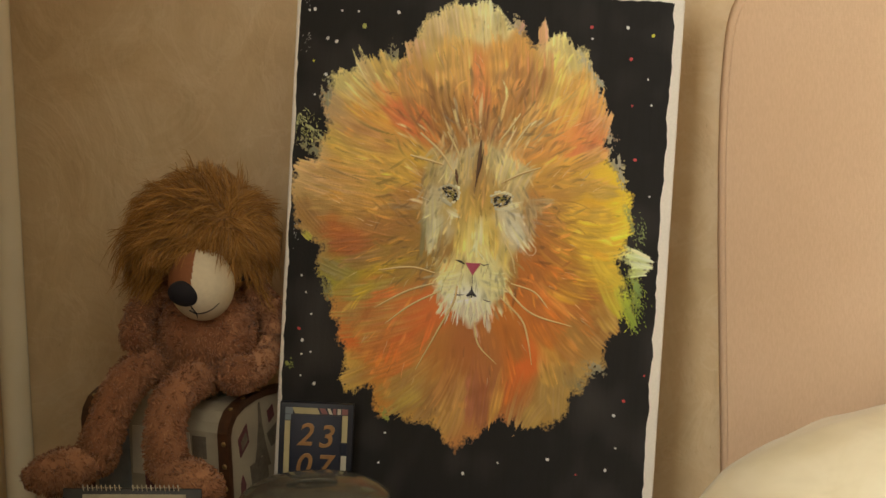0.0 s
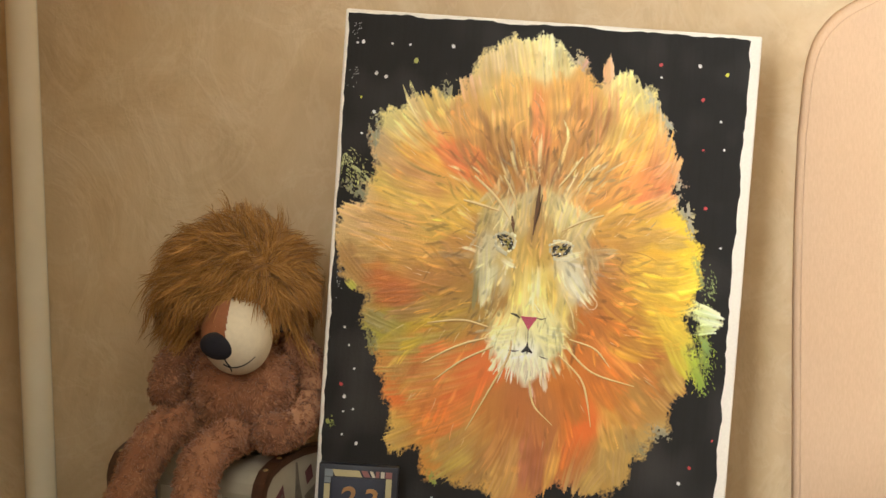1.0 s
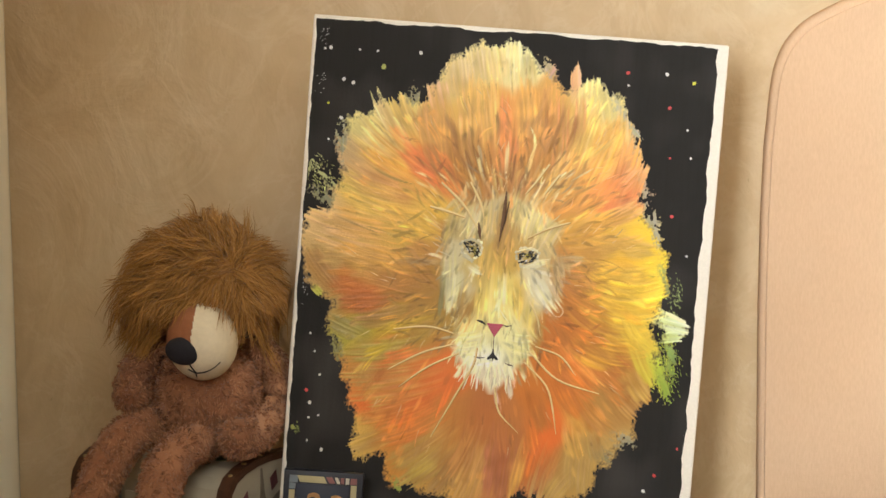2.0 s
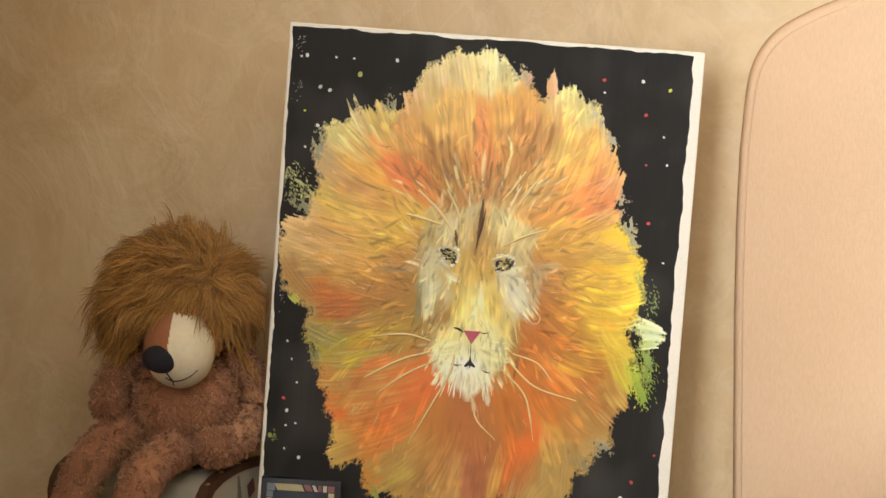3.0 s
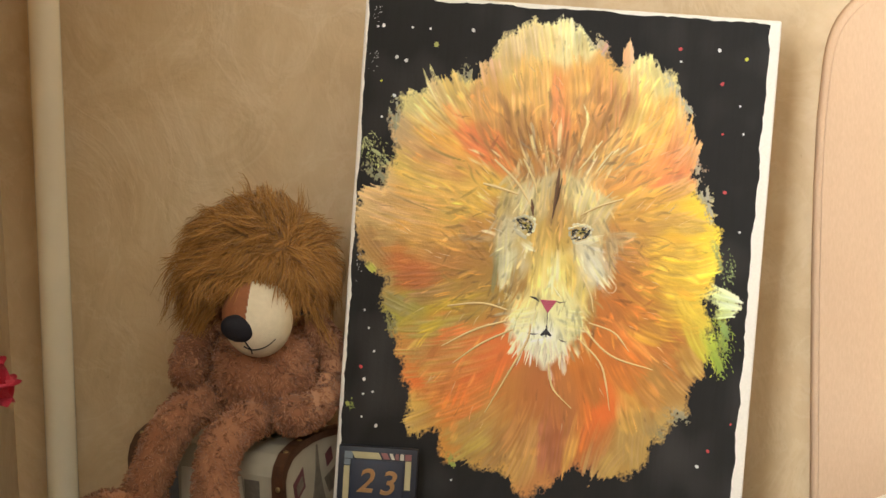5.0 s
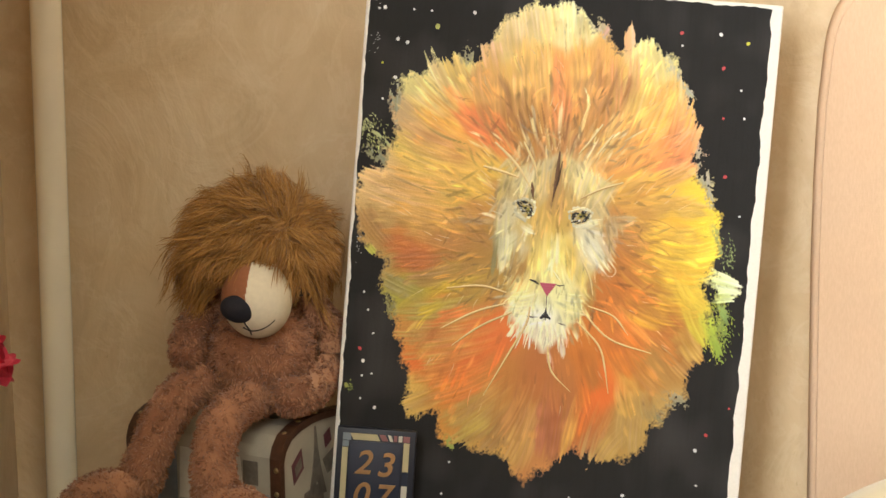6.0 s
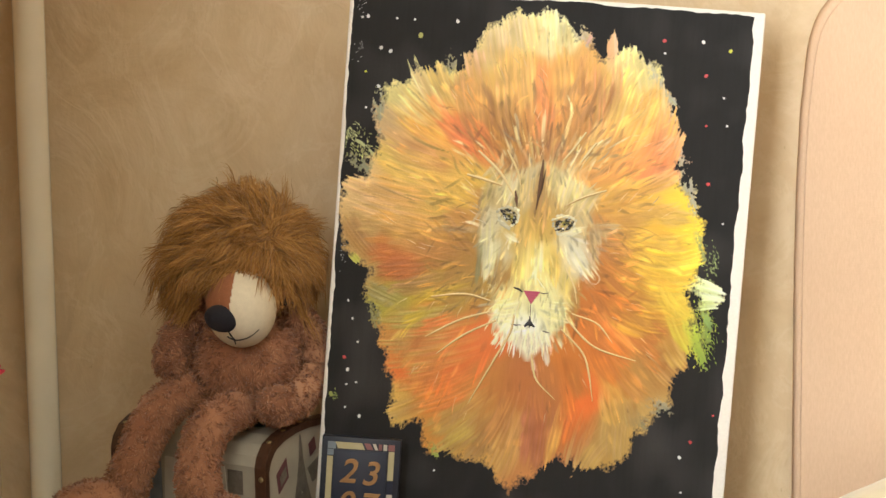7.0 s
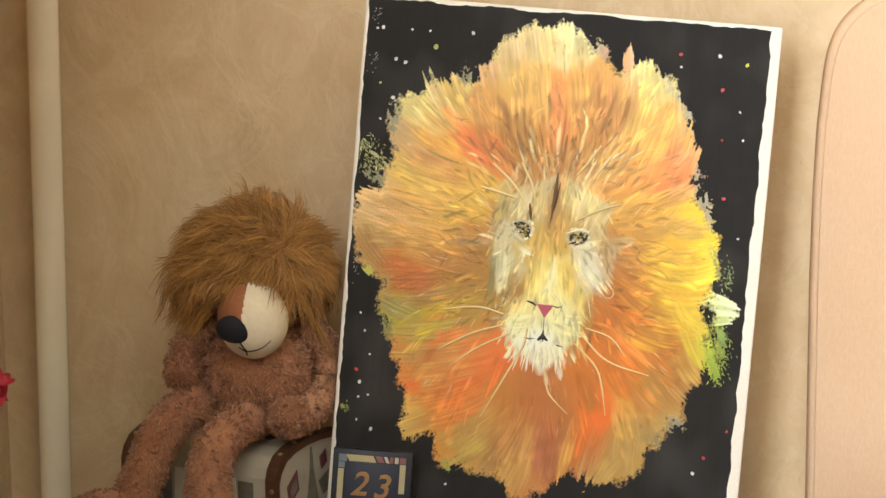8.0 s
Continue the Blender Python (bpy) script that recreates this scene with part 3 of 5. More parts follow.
CHEEKS = [
    (110, 245, 111, 186, 1.6, 13, "CDC29A", "D0C69E"),
    (118, 227, 115, 187, 1.6, 11, "DAD2AA", "D2C89C"),
    (124, 222, 120, 188, 0.8, 7, "A68650", "9A7640"),
    (107, 228, 106, 187, 0.8, 5, "8A8058", "7E7650"),
    (124, 229, 134, 224, -1.6, 8, "E0D8B2", "E2DAB6"),
    (133, 212, 122, 183, 1.6, 11, "BA8C46", "A46C2E"),
    (175, 223, 190, 202, -0.8, 15, "E6DEC8", "DCD0B0"),
    (183, 228, 195, 207, -0.8, 11, "C6AE8A", "BEA078"),
    (168, 228, 179, 234, 0.8, 7, "E4DCB8", "E0D6B0"),
    (182, 198, 179, 167, -1.6, 11, "B48646", "AE7A3C"),
    (172, 211, 171, 183, -0.8, 9, "D6BA72", "DAC27C"),
]
MUZZLE = [
    (148, 233, 148, 189, 0.0, 21, "E2C26A", "F0DC90"),
    (136, 220, 135, 188, 0.0, 9, "E6C864", "E8CE78"),
    (150, 225, 151, 195, 0.0, 10, "F4E8B0", "F4E8B4"),
    (161, 222, 163, 190, 0.0, 8, "D8B25A", "DCBC66"),
    (166, 189, 179, 175, -1.6, 13, "DEC884", "DCC482"),
    (137, 187, 124, 174, 1.6, 14, "E6D088", "E4D494"),
    (146, 175, 122, 169, 1.6, 21, "ECE4B8", "E6DAA6"),
    (150, 164, 135, 160, 0.8, 16, "F4F0E2", "F0EAD4"),
    (155, 175, 176, 174, -1.6, 24, "EAE2B4", "E4DAA4"),
    (158, 166, 175, 163, -0.8, 17, "E6DCA4", "E2D49A"),
]
GREENS = [
    (262, 205, 285, 195, 0.0, 11, "DDE4A8", "E8EEC8"),
    (259, 197, 291, 192, 0.0, 14, "D4DE98", "F2F4E4"),
    (265, 184, 283, 187, 0.0, 9, "C8D480", "E0E8C0"),
    (264, 173, 272, 151, 0.0, 11, "B4BC40", "A2B03A"),
    (267, 163, 279, 141, 0.0, 7, "98A83A", "7E9038"),
    (259, 179, 268, 146, 0.0, 9, "C6BE40", "B4B83E"),
    (272, 184, 281, 168, 0.0, 7, "8C9C54", "6E8448"),
    (12, 205, 18, 199, 0.0, 6, "B8B048", "B4B44C"),
]
DRY_RIM = [
    (213, 365, 243, 327, -2.5, 14, "A8A088", "9C9880"),
    (233, 342, 251, 282, -1.6, 12, "B4A890", "A8A088"),
    (246, 306, 262, 250, -1.6, 14, "A89C84", "9A927C"),
    (26, 335, 28, 294, 0.0, 14, "9A9A80", "8E8C70"),
    (82, 360, 71, 339, 0.0, 16, "8C8468", "8C8468"),
    (162, 386, 176, 367, 0.0, 14, "A89878", "B09880"),
    (179, 379, 174, 370, 0.0, 7, "D0A08C", "C89884"),
    (5, 290, 24, 277, 1.6, 12, "B4B880", "A8A870"),
    (1, 278, 23, 263, 1.6, 16, "84866A", "7C7C60"),
    (273, 191, 280, 143, 0.0, 16, "8C9A48", "6E8238"),
    (264, 167, 281, 135, -1.6, 11, "A8B43C", "78903A"),
    (262, 246, 275, 209, -1.6, 9, "8A9460", "7C8850"),
    (29, 174, 38, 145, 0.0, 11, "7E7C50", "807850"),
    (233, 114, 259, 104, -1.6, 16, "8C8468", "8C846C"),
    (223, 105, 239, 94, -1.6, 16, "8A7C58", "80765A"),
    (47, 91, 61, 78, 0.0, 10, "C8A868", "B89858"),
    (80, 73, 87, 59, 0.0, 8, "98A058", "8C9448"),
]


LATTICE = np.random.RandomState(4).uniform(-1, 1, (256, 256))


def waves(x, y, seed):
    """Smooth value noise at arrays of places."""
    x, y = x + 17.3 * seed, y + 31.7 * seed
    i, j = np.floor(x).astype(int), np.floor(y).astype(int)
    f, g = x - i, y - j
    f, g = f * f * (3 - 2 * f), g * g * (3 - 2 * g)
    i0, i1, j0, j1 = i % 256, (i + 1) % 256, j % 256, (j + 1) % 256
    return (LATTICE[j0, i0] * (1 - f) + LATTICE[j0, i1] * f) * (1 - g) + (LATTICE[j1, i0] * (1 - f) + LATTICE[j1, i1] * f) * g


def fields(blobs, u, v):
    """The blended colours at arrays of places."""
    tot, out = np.full(u.shape, 1e-9), np.zeros((*u.shape, 3))
    for bu, bv, sp, c in blobs:
        w = np.exp(-((u - bu) ** 2 + (v - bv) ** 2) / (2 * (sp * 0.9) ** 2))
        tot += w
        out += w[..., None] * np.array(c)
    return out / tot[..., None]


def first_coat(skin):
    """The blended ground of the burst under its strokes."""
    U, V = skin.U, skin.V
    A, R = np.arctan2(V - CV, U - CU), np.hypot(U - CU, V - CV)
    far = np.interp(np.degrees(A) % 360, np.arange(61) * 6.0, RADII + RADII[:1])
    X, Y = np.cos(A), np.sin(A)
    tuft = 0.035 * waves(X * 5, Y * 5, 2.0) + 0.045 * waves(X * 14, Y * 14, 3.0) + 0.02 * waves(X * 40, Y * 40, 4.0)
    wx, wy = waves(U * 0.06, V * 0.06, 5.0), waves(U * 0.06, V * 0.06, 6.0)
    drag = 6.0 * waves(X * 9, Y * 9, 7.0)
    col = fields(MANE, U + 5 * wx + drag * X, V + 5 * wy + drag * Y)
    mid = fields(MASK, U + 3 * wx, V + 3 * wy)
    half = 31 + 13 * np.clip((V - 188) / 26, 0, 1) - np.clip((V - 262) * 2.0, 0, None) - np.clip((166 - V) * 0.85, 0, None)
    w = np.clip((half - np.abs(U - 148) + 4 * wx) / 7.0, 0, 1) * (V < 300) * (V > 134)
    skin.cov = np.clip((1.02 + tuft - R / far) / 0.09, 0, 1)
    skin.col = (col * (1 - w[..., None]) + mid * w[..., None]) * (0.15 + 0.85 * skin.cov[..., None])
    skin.high = 0.36 + 0.1 * waves(X * 30, Y * 30 + R * 0.02, 8.0)


class PaintSkin:
    """One skin of wet paint: strokes are laid into it and blend with what lies below."""

    def __init__(self, step):
        self.us, self.vs = np.arange(2.5, 293.0, step), np.arange(30.0, 396.0, step)
        self.step = step
        self.U, self.V = np.meshgrid(self.us, self.vs)
        self.col = np.zeros((*self.U.shape, 3))
        self.cov = np.zeros(self.U.shape)
        self.high = np.full(self.U.shape, 0.3)
        self.n = 0

    def lay(self, u0, v0, u1, v1, bend, width, c0, c1, dry=0.0, soft=0.42, strength=0.92, vary=1.0, ragged=0.14):
        self.n += 1
        seed = self.n * 0.618
        dx, dy = u1 - u0, v1 - v0
        length = math.hypot(dx, dy)
        mu, mv = (u0 + u1) / 2 - dy / length * bend * 2, (v0 + v1) / 2 + dx / length * bend * 2
        t = np.linspace(0, 1, 9)
        pu, pv = (1 - t) ** 2 * u0 + 2 * t * (1 - t) * mu + t * t * u1, (1 - t) ** 2 * v0 + 2 * t * (1 - t) * mv + t * t * v1
        h = width / 2
        i0, i1 = np.searchsorted(self.us, (pu.min() - h, pu.max() + h))
        j0, j1 = np.searchsorted(self.vs, (pv.min() - h, pv.max() + h))
        if i1 - i0 < 2 or j1 - j0 < 2:
            return
        U, V = self.U[j0:j1, i0:i1], self.V[j0:j1, i0:i1]
        best, s, x = np.full(U.shape, 1e9), np.zeros(U.shape), np.zeros(U.shape)
        for k in range(8):
            ax, ay, bx, by = pu[k], pv[k], pu[k + 1], pv[k + 1]
            ex, ey = bx - ax, by - ay
            raw = ((U - ax) * ex + (V - ay) * ey) / (ex * ex + ey * ey)
            q = np.clip(raw, -0.02 if k else 0.0, 1.02 if k < 7 else 1.0)
            d = np.hypot(U - ax - q * ex, V - ay - q * ey)
            near = d < best
            best = np.where(near, d, best)
            s = np.where(near, (k + q) / 8, s)
            side = np.sign(ex * (V - ay) - ey * (U - ax))
            x = np.where(near, d * side / h, x)
        lanes = max(2.0, width / 2.6)
        run = s * length
        coarse = waves(x * lanes, run * 0.045, seed)
        fine = waves(x * lanes * 2.6, run * 0.08, seed + 3)
        blot = waves(U * 0.12, V * 0.12, seed + 5)
        b = 0.6 * coarse + 0.4 * fine
        body = 0.82 + 0.18 * np.sin(math.pi * np.clip(s * 1.1, 0, 1))
        edge = np.clip((body - np.abs(x) + 0.15 * coarse + 0.2 * blot) / soft, 0, 1)
        root = np.clip((s - 0.02 + 0.1 * b) / 0.45, 0, 1)
        tip = np.clip((1.0 - ragged * 0.6 + ragged * (b + 0.4 * blot) - 0.14 * x * x - s) / 0.14, 0, 1)
        a = edge * root * tip * strength * np.clip(0.95 + 0.25 * coarse, 0.3, 1)
        if dry:
            weave = 0.6 * waves(U * 1.25, V * 0.8, seed) + 0.5 * waves(U * 0.5, V * 0.33, seed + 2)
            a = a * np.clip((weave - dry + 0.5 * a) * 4.0, 0, 1)
        k = np.clip(s + 0.28 * coarse + 0.15 * blot, 0, 1)[..., None]
        c = np.array(c0) * (1 - k) + np.array(c1) * k
        c = c * np.exp(vary * (0.19 * coarse + 0.1 * fine + 0.16 * blot))[..., None]
        c[..., 2] *= np.exp(vary * 0.25 * waves(x * lanes * 1.3, run * 0.05, seed + 9))
        A = a[..., None]
        self.col[j0:j1, i0:i1] = self.col[j0:j1, i0:i1] * (1 - A) + c * A
        self.cov[j0:j1, i0:i1] = self.cov[j0:j1, i0:i1] * (1 - a) + a
        ridge = np.exp(-((np.abs(x) - 0.8) / 0.16) ** 2)
        rise = 0.44 + 0.15 * coarse + 0.1 * fine + 0.14 * ridge * (width < 12)
        self.high[j0:j1, i0:i1] = self.high[j0:j1, i0:i1] * (1 - a) + rise * a

    def at(self, u, v):
        i = min(max(int((u - self.us[0]) / self.step), 0), len(self.us) - 1)
        j = min(max(int((v - self.vs[0]) / self.step), 0), len(self.vs) - 1)
        return tuple(self.col[j, i]), self.cov[j, i]

    def strokes(self):
        st = Strokes()
        U, V = self.U, self.V
        speck = 0.5 * waves(U * 1.1, V * 0.9, 71.0) + 0.35 * waves(U * 0.4, V * 0.35, 73.0)
        solid = np.clip((self.cov + 2.0 * speck * self.cov * (1.08 - self.cov) - 0.1) / 0.55, 0, 1)
        keep = solid > 0.03
        pure = self.col / np.maximum(self.cov, 0.25)[..., None]
        col = np.clip(pure * PIGMENT * solid[..., None] + np.array((0.024, 0.022, 0.021)) * (1 - solid[..., None]), 0.006, 0.95)
        cells = keep[:-1, :-1] & keep[1:, 1:] & keep[1:, :-1] & keep[:-1, 1:]
        used = np.zeros(U.shape, dtype=bool)
        for a, b in ((slice(None, -1), slice(None, -1)), (slice(1, None), slice(None, -1)), (slice(None, -1), slice(1, None)), (slice(1, None), slice(1, None))):
            used[a, b] |= cells
        index = -np.ones(U.shape, dtype=int)
        index[used] = np.arange(used.sum())
        deep = np.maximum(0.28, self.high)[used] / 1000
        st.v = np.column_stack((U[used] / 1000 - CW / 2, -deep, V[used] / 1000)).tolist()
        st.c = np.column_stack((col[used], np.ones(used.sum()))).tolist()
        A, R = np.degrees(np.arctan2(V - CV, U - CU)), np.hypot(U - CU, V - CV)
        st.uv = np.column_stack((A[used] * 0.4, R[used] * 0.02)).tolist()
        st.f = np.stack((index[:-1, :-1], index[:-1, 1:], index[1:, 1:], index[1:, :-1]), axis=-1)[cells].tolist()
        return st


PIGMENT = np.array((1.10, 1.17, 1.10))
skin = PaintSkin(0.6)


def lay_all(rows, **how):
    for u0, v0, u1, v1, bend, width, h0, h1 in rows:
        over = 4.0 / math.hypot(u1 - u0, v1 - v0)
        skin.lay(u0, v0, u1 + (u1 - u0) * over, v1 + (v1 - v0) * over, bend, width, lin(h0), lin(h1), **how)


first_coat(skin)
lay_all(DRY_RIM, dry=0.12, soft=0.7)
lay_all(GREENS[3:7], dry=-0.35, soft=0.6, ragged=0.3)
for rows in (CROWN_BACK, SIDE_LEFT, LOW_LEFT, UNDER, LOW_RIGHT, SHOULDER, FAN_LEFT, FAN_RIGHT, CROWN_FRONT):
    lay_all(rows)
lay_all(GREENS[:3] + GREENS[7:], soft=0.3)
# bristle trails, darker and lighter than the paint they run through
for count, w0, w1, l0, l1, tones, strength in (
        (460, 3.0, 9.0, 12, 34, (0.72, 0.84, 1.16, 1.3), 0.55), (560, 0.9, 1.8, 8, 26, (0.42, 0.52, 0.68, 1.3, 1.55), 0.65)):
    for _ in range(count):
        u, v, a, share = spot()
        c, solid = skin.at(u, v)
        if solid < 0.8 or share > 0.9 or (w1 < 3 and noise.noise((u * 0.03, v * 0.03, 17.0)) < 0.1):
            continue
        t = flow(u, v) * 0.35 + math.radians(a if a < 180 else a - 360) * 0.65 if abs(math.degrees(flow(u, v)) - (a if a < 180 else a - 360)) < 90 else math.radians(a)
        l = rng.uniform(l0, l1) * min(1.0, (1.02 - share) * 3)
        if l < 4:
            continue
        c = varied(scaled(c, rng.choice(tones)), 0.08, 0.12)
        skin.lay(u, v, u + l * math.cos(t), v + l * math.sin(t), rng.uniform(-0.08, 0.08) * l, rng.uniform(w0, w1), c, c, soft=0.5, strength=strength, ragged=0.3)
# brown and cream roots above the brow
for _ in range(110):
    u, v = rng.gauss(150, 24), rng.uniform(270, 294)
    t = math.pi / 2 - (u - 149) * 0.022 + rng.gauss(0, 0.1)
    l = rng.uniform(12, 34)
    c = varied(lin(rng.choice(("8A5C2A", "7A4E22", "A06C34", "B8884A", "D8B878", "E8D4A0"))), 0.1)
    skin.lay(u, v, u + l * math.cos(t), v + l * math.sin(t), 0, rng.uniform(1.2, 3.6), c, varied(c, 0.1), soft=0.5, strength=0.8, ragged=0.4)
# restless dark and light strokes where the burst meets the pale middle
for _ in range(420):
    a = rng.uniform(0, 2 * math.pi)
    k = rng.uniform(0.85, 1.75)
    u, v = 148 + 44 * k * math.cos(a), 226 + 60 * k * math.sin(a)
    if v < 165 or v > 330:
        continue
    c, solid = skin.at(u, v)
    t = a + rng.gauss(0, 0.45)
    l = rng.uniform(6, 20)
    c = varied(scaled(c, rng.choice((0.42, 0.55, 0.7, 1.35, 1.7))), 0.1, 0.1)
    skin.lay(u, v, u + l * math.cos(t), v + l * math.sin(t), rng.uniform(-0.14, 0.14) * l, rng.uniform(1.0, 3.4), c, c, soft=0.45, strength=0.75, ragged=0.3)
# thin dark trails
for pts, w, h in (([(66, 318), (74, 314), (86, 315)], 1.0, "8E4A24"), ([(46, 296), (66, 282), (92, 283)], 1.0, "7A6A24"), ([(126, 318), (128, 296), (139, 276)], 0.9, "6E4616"),
                  ([(24, 257), (36, 252), (58, 246)], 0.9, "8A6A34"), ([(188, 356), (183, 330), (172, 300)], 1.6, "8A5A1E"), ([(150, 340), (151, 312), (149, 290)], 1.2, "9A5A24"),
                  ([(70, 226), (88, 231), (104, 224)], 0.9, "86602C"), ([(200, 236), (222, 246), (246, 226)], 0.9, "A8701E"), ([(60, 200), (84, 206), (104, 200)], 1.2, "8E6A20"),
                  ([(226, 204), (244, 198), (252, 176)], 1.0, "E8C050"), ([(206, 218), (228, 232), (252, 218)], 1.0, "B07A20"), ([(118, 330), (122, 306), (132, 286)], 0.8, "7A5018")):
    skin.lay(*pts[0], *pts[2], 0.5 * ((pts[2][0] - pts[0][0]) * (pts[1][1] - pts[0][1]) - (pts[2][1] - pts[0][1]) * (pts[1][0] - pts[0][0])) / math.dist(pts[0], pts[2]), w * 2.2, lin(h), lin(h), soft=0.6, strength=0.75, ragged=0.4)
for rows in (BROW, CHEEKS, MUZZLE):
    lay_all(rows, soft=0.35, ragged=0.25, vary=1.1)
# short strokes of the knife over the pale middle
for _ in range(380):
    v = rng.uniform(150, 284)
    half = 30 + 13 * min(1.0, max(0.0, (v - 188) / 26)) - max(0.0, (v - 262) * 0.9) - max(0.0, (166 - v) * 0.85)
    u = 148 + rng.uniform(-1, 1) * half
    c, solid = skin.at(u, v)
    t = -math.pi / 2 + 0.5 * (u - 148) / 40 + rng.gauss(0, 0.22)
    l = rng.uniform(5, 16)
    c = varied(scaled(c, rng.choice((0.45, 0.62, 1.2, 1.4))), 0.08, 0.06)
    skin.lay(u, v, u + l * math.cos(t), v + l * math.sin(t), 0, rng.uniform(0.9, 3.0), c, c, soft=0.5, strength=0.75, ragged=0.3)
# ragged tufts under the chin
for _ in range(46):
    u = 147 + rng.gauss(0, 9)
    t = -math.pi / 2 + (u - 147) * 0.025 + rng.gauss(0, 0.12)
    v = 158 - abs(u - 147) * 0.15 + rng.gauss(0, 2)
    l = rng.uniform(7, 15)
    skin.lay(u, v, u + l * math.cos(t), v + l * math.sin(t), 0, rng.uniform(1.6, 4.0), lin("EFE8CC"), varied(lin("E8DDB8"), 0.08), soft=0.4, ragged=0.3)
skin.strokes().part("burst_paint", M_PAINT, painting, "smeared orange and yellow oil paint")

# thick light ridges left by the edge of the brush
mane = Strokes()
for _ in range(300):
    u, v, a, share = spot()
    if noise.noise((u * 0.045, v * 0.045, 12.0)) < 0.05 + 0.35 * (share - 0.5) or share > 0.85:
        continue
    c = scaled(skin.at(u, v)[0], 1.1)
    hi = tuple(p * 0.5 + q * 0.5 for p, q in zip(c, lin("F4E6B4")))
    streak(mane, u, v, rng.uniform(5, 14), rng.uniform(0.4, 1.0), varied(hi, 0.1), 0.78, c, taper=(0.2, 0.1))
mane.part("ridge_paint", M_PAINT, painting, "thick pale ridges of oil paint")


# dry scumbled paint on the rim of the burst
scumble = Strokes()
# green dabs at both sides
for cu, cv, su, sv, count, h in ((272, 172, 5, 9, 150, "A9B43C"), (277, 160, 4, 8, 130, "7F9432"), (266, 158, 4, 6, 60, "C2C23E"), (277, 216, 3, 8, 70, "83915A"), (14, 282, 6, 6, 90, "9A9E60"), (6, 292, 4, 4, 60, "B8BC86"), (8, 99, 1.6, 1.8, 16, "8F9A50")):
    for _ in range(count):
        u, v = rng.gauss(cu, su), rng.gauss(cv, sv)
        if 3 < u < 291:
            l = rng.uniform(0.8, 3.2)
            t = rng.gauss(-1.1, 0.5)
            scumble.add([(u, v), (u + 0.5 * l * math.cos(t), v + 0.5 * l * math.sin(t)), (u + l * math.cos(t), v + l * math.sin(t))], rng.uniform(0.4, 1.2), varied(lin(h), 0.3), 0.35)
scumble.part("dry_paint", M_PAINT, painting, "dry green and ochre paint dabs")

# light middle of the burst
face = Strokes()
# dark rounds, pink wedge and seams
for cu, cv, tilt in ((126.5, 239.5, -0.5), (167.5, 236.5, 0.35)):
    for k in range(22):
        t = k * 0.86
        rr = rng.uniform(6.6, 9.4)
        u, v = cu + rr * math.cos(t), cv + rr * 0.85 * math.sin(t)
        face.add([(u, v), (u - 1.6 * math.sin(t), v + 1.4 * math.cos(t)), (u - 3 * math.sin(t), v + 2.4 * math.cos(t))], 2.4, varied(lin("DCD6B4"), 0.2), 1.2)

    def dab(x0, x1, y, w, h, height, amount=0.15):
        line = [(cu + x * math.cos(tilt) - (y + bow) * math.sin(tilt), cv + x * math.sin(tilt) + (y + bow) * math.cos(tilt)) for x, bow in ((x0, 0.0), ((x0 + x1) / 2, 0.25), (x1, 0.0))]
        face.add(line, w, varied(lin(h), amount), height, (0.7, 0.7))

    for k in range(44):
        x, y = rng.uniform(-7.0, 7.0), rng.uniform(-4.6, 4.6)
        if (x / 7.0) ** 2 + (y / 4.6) ** 2 < 1 + rng.gauss(0, 0.12):
            dab(x - rng.uniform(0.5, 1.6), x + rng.uniform(0.5, 1.6), y, rng.uniform(0.9, 1.7), rng.choice(("221F1A", "2C2820", "1A1814", "4A4636")), 1.5, 0.25)
    for k in range(12):
        x, y = rng.gauss(0.2, 1.5), rng.gauss(0.6, 1.2)
        dab(x - 0.6, x + 0.8, y, rng.uniform(0.7, 1.2), rng.choice(("B8A038", "CDB84A", "8C8434")), 1.75, 0.15)
    dab(-0.9, 0.7, 0.7, 1.6, "14120E", 1.95)
    dab(-0.4, 0.9, -0.2, 1.2, "16140F", 1.95)
    for k in range(9):
        x, y = rng.uniform(-6, 6), rng.uniform(-4.4, 4.0)
        dab(x, x + rng.uniform(0.5, 1.2), y, rng.uniform(0.5, 0.9), rng.choice(("ECECE6", "CFCBB4", "D8D8CC")), 2.05)
    dab(-2.6, -1.2, -2.4, 1.3, "F0F0EA", 2.1)
    dab(-5.6, 4.4, -6.4, 2.0, "E0DAB8", 1.3)
    dab(-3.0, 6.0, -7.8, 2.0, "DCD4B0", 1.25)
    dab(-6.0, 5.0, 6.0, 1.4, "D9CFA4", 1.3)
for k in range(26):
    s = k / 25
    half = 5.6 * (1 - s) + 0.3
    v = 186 - 8.6 * s
    face.add([(147.6 - half, v), (147.6, v - 0.2), (147.6 + half, v)], 1.0, varied(lin("C4566A"), 0.10), 1.6, (0.8, 0.8))
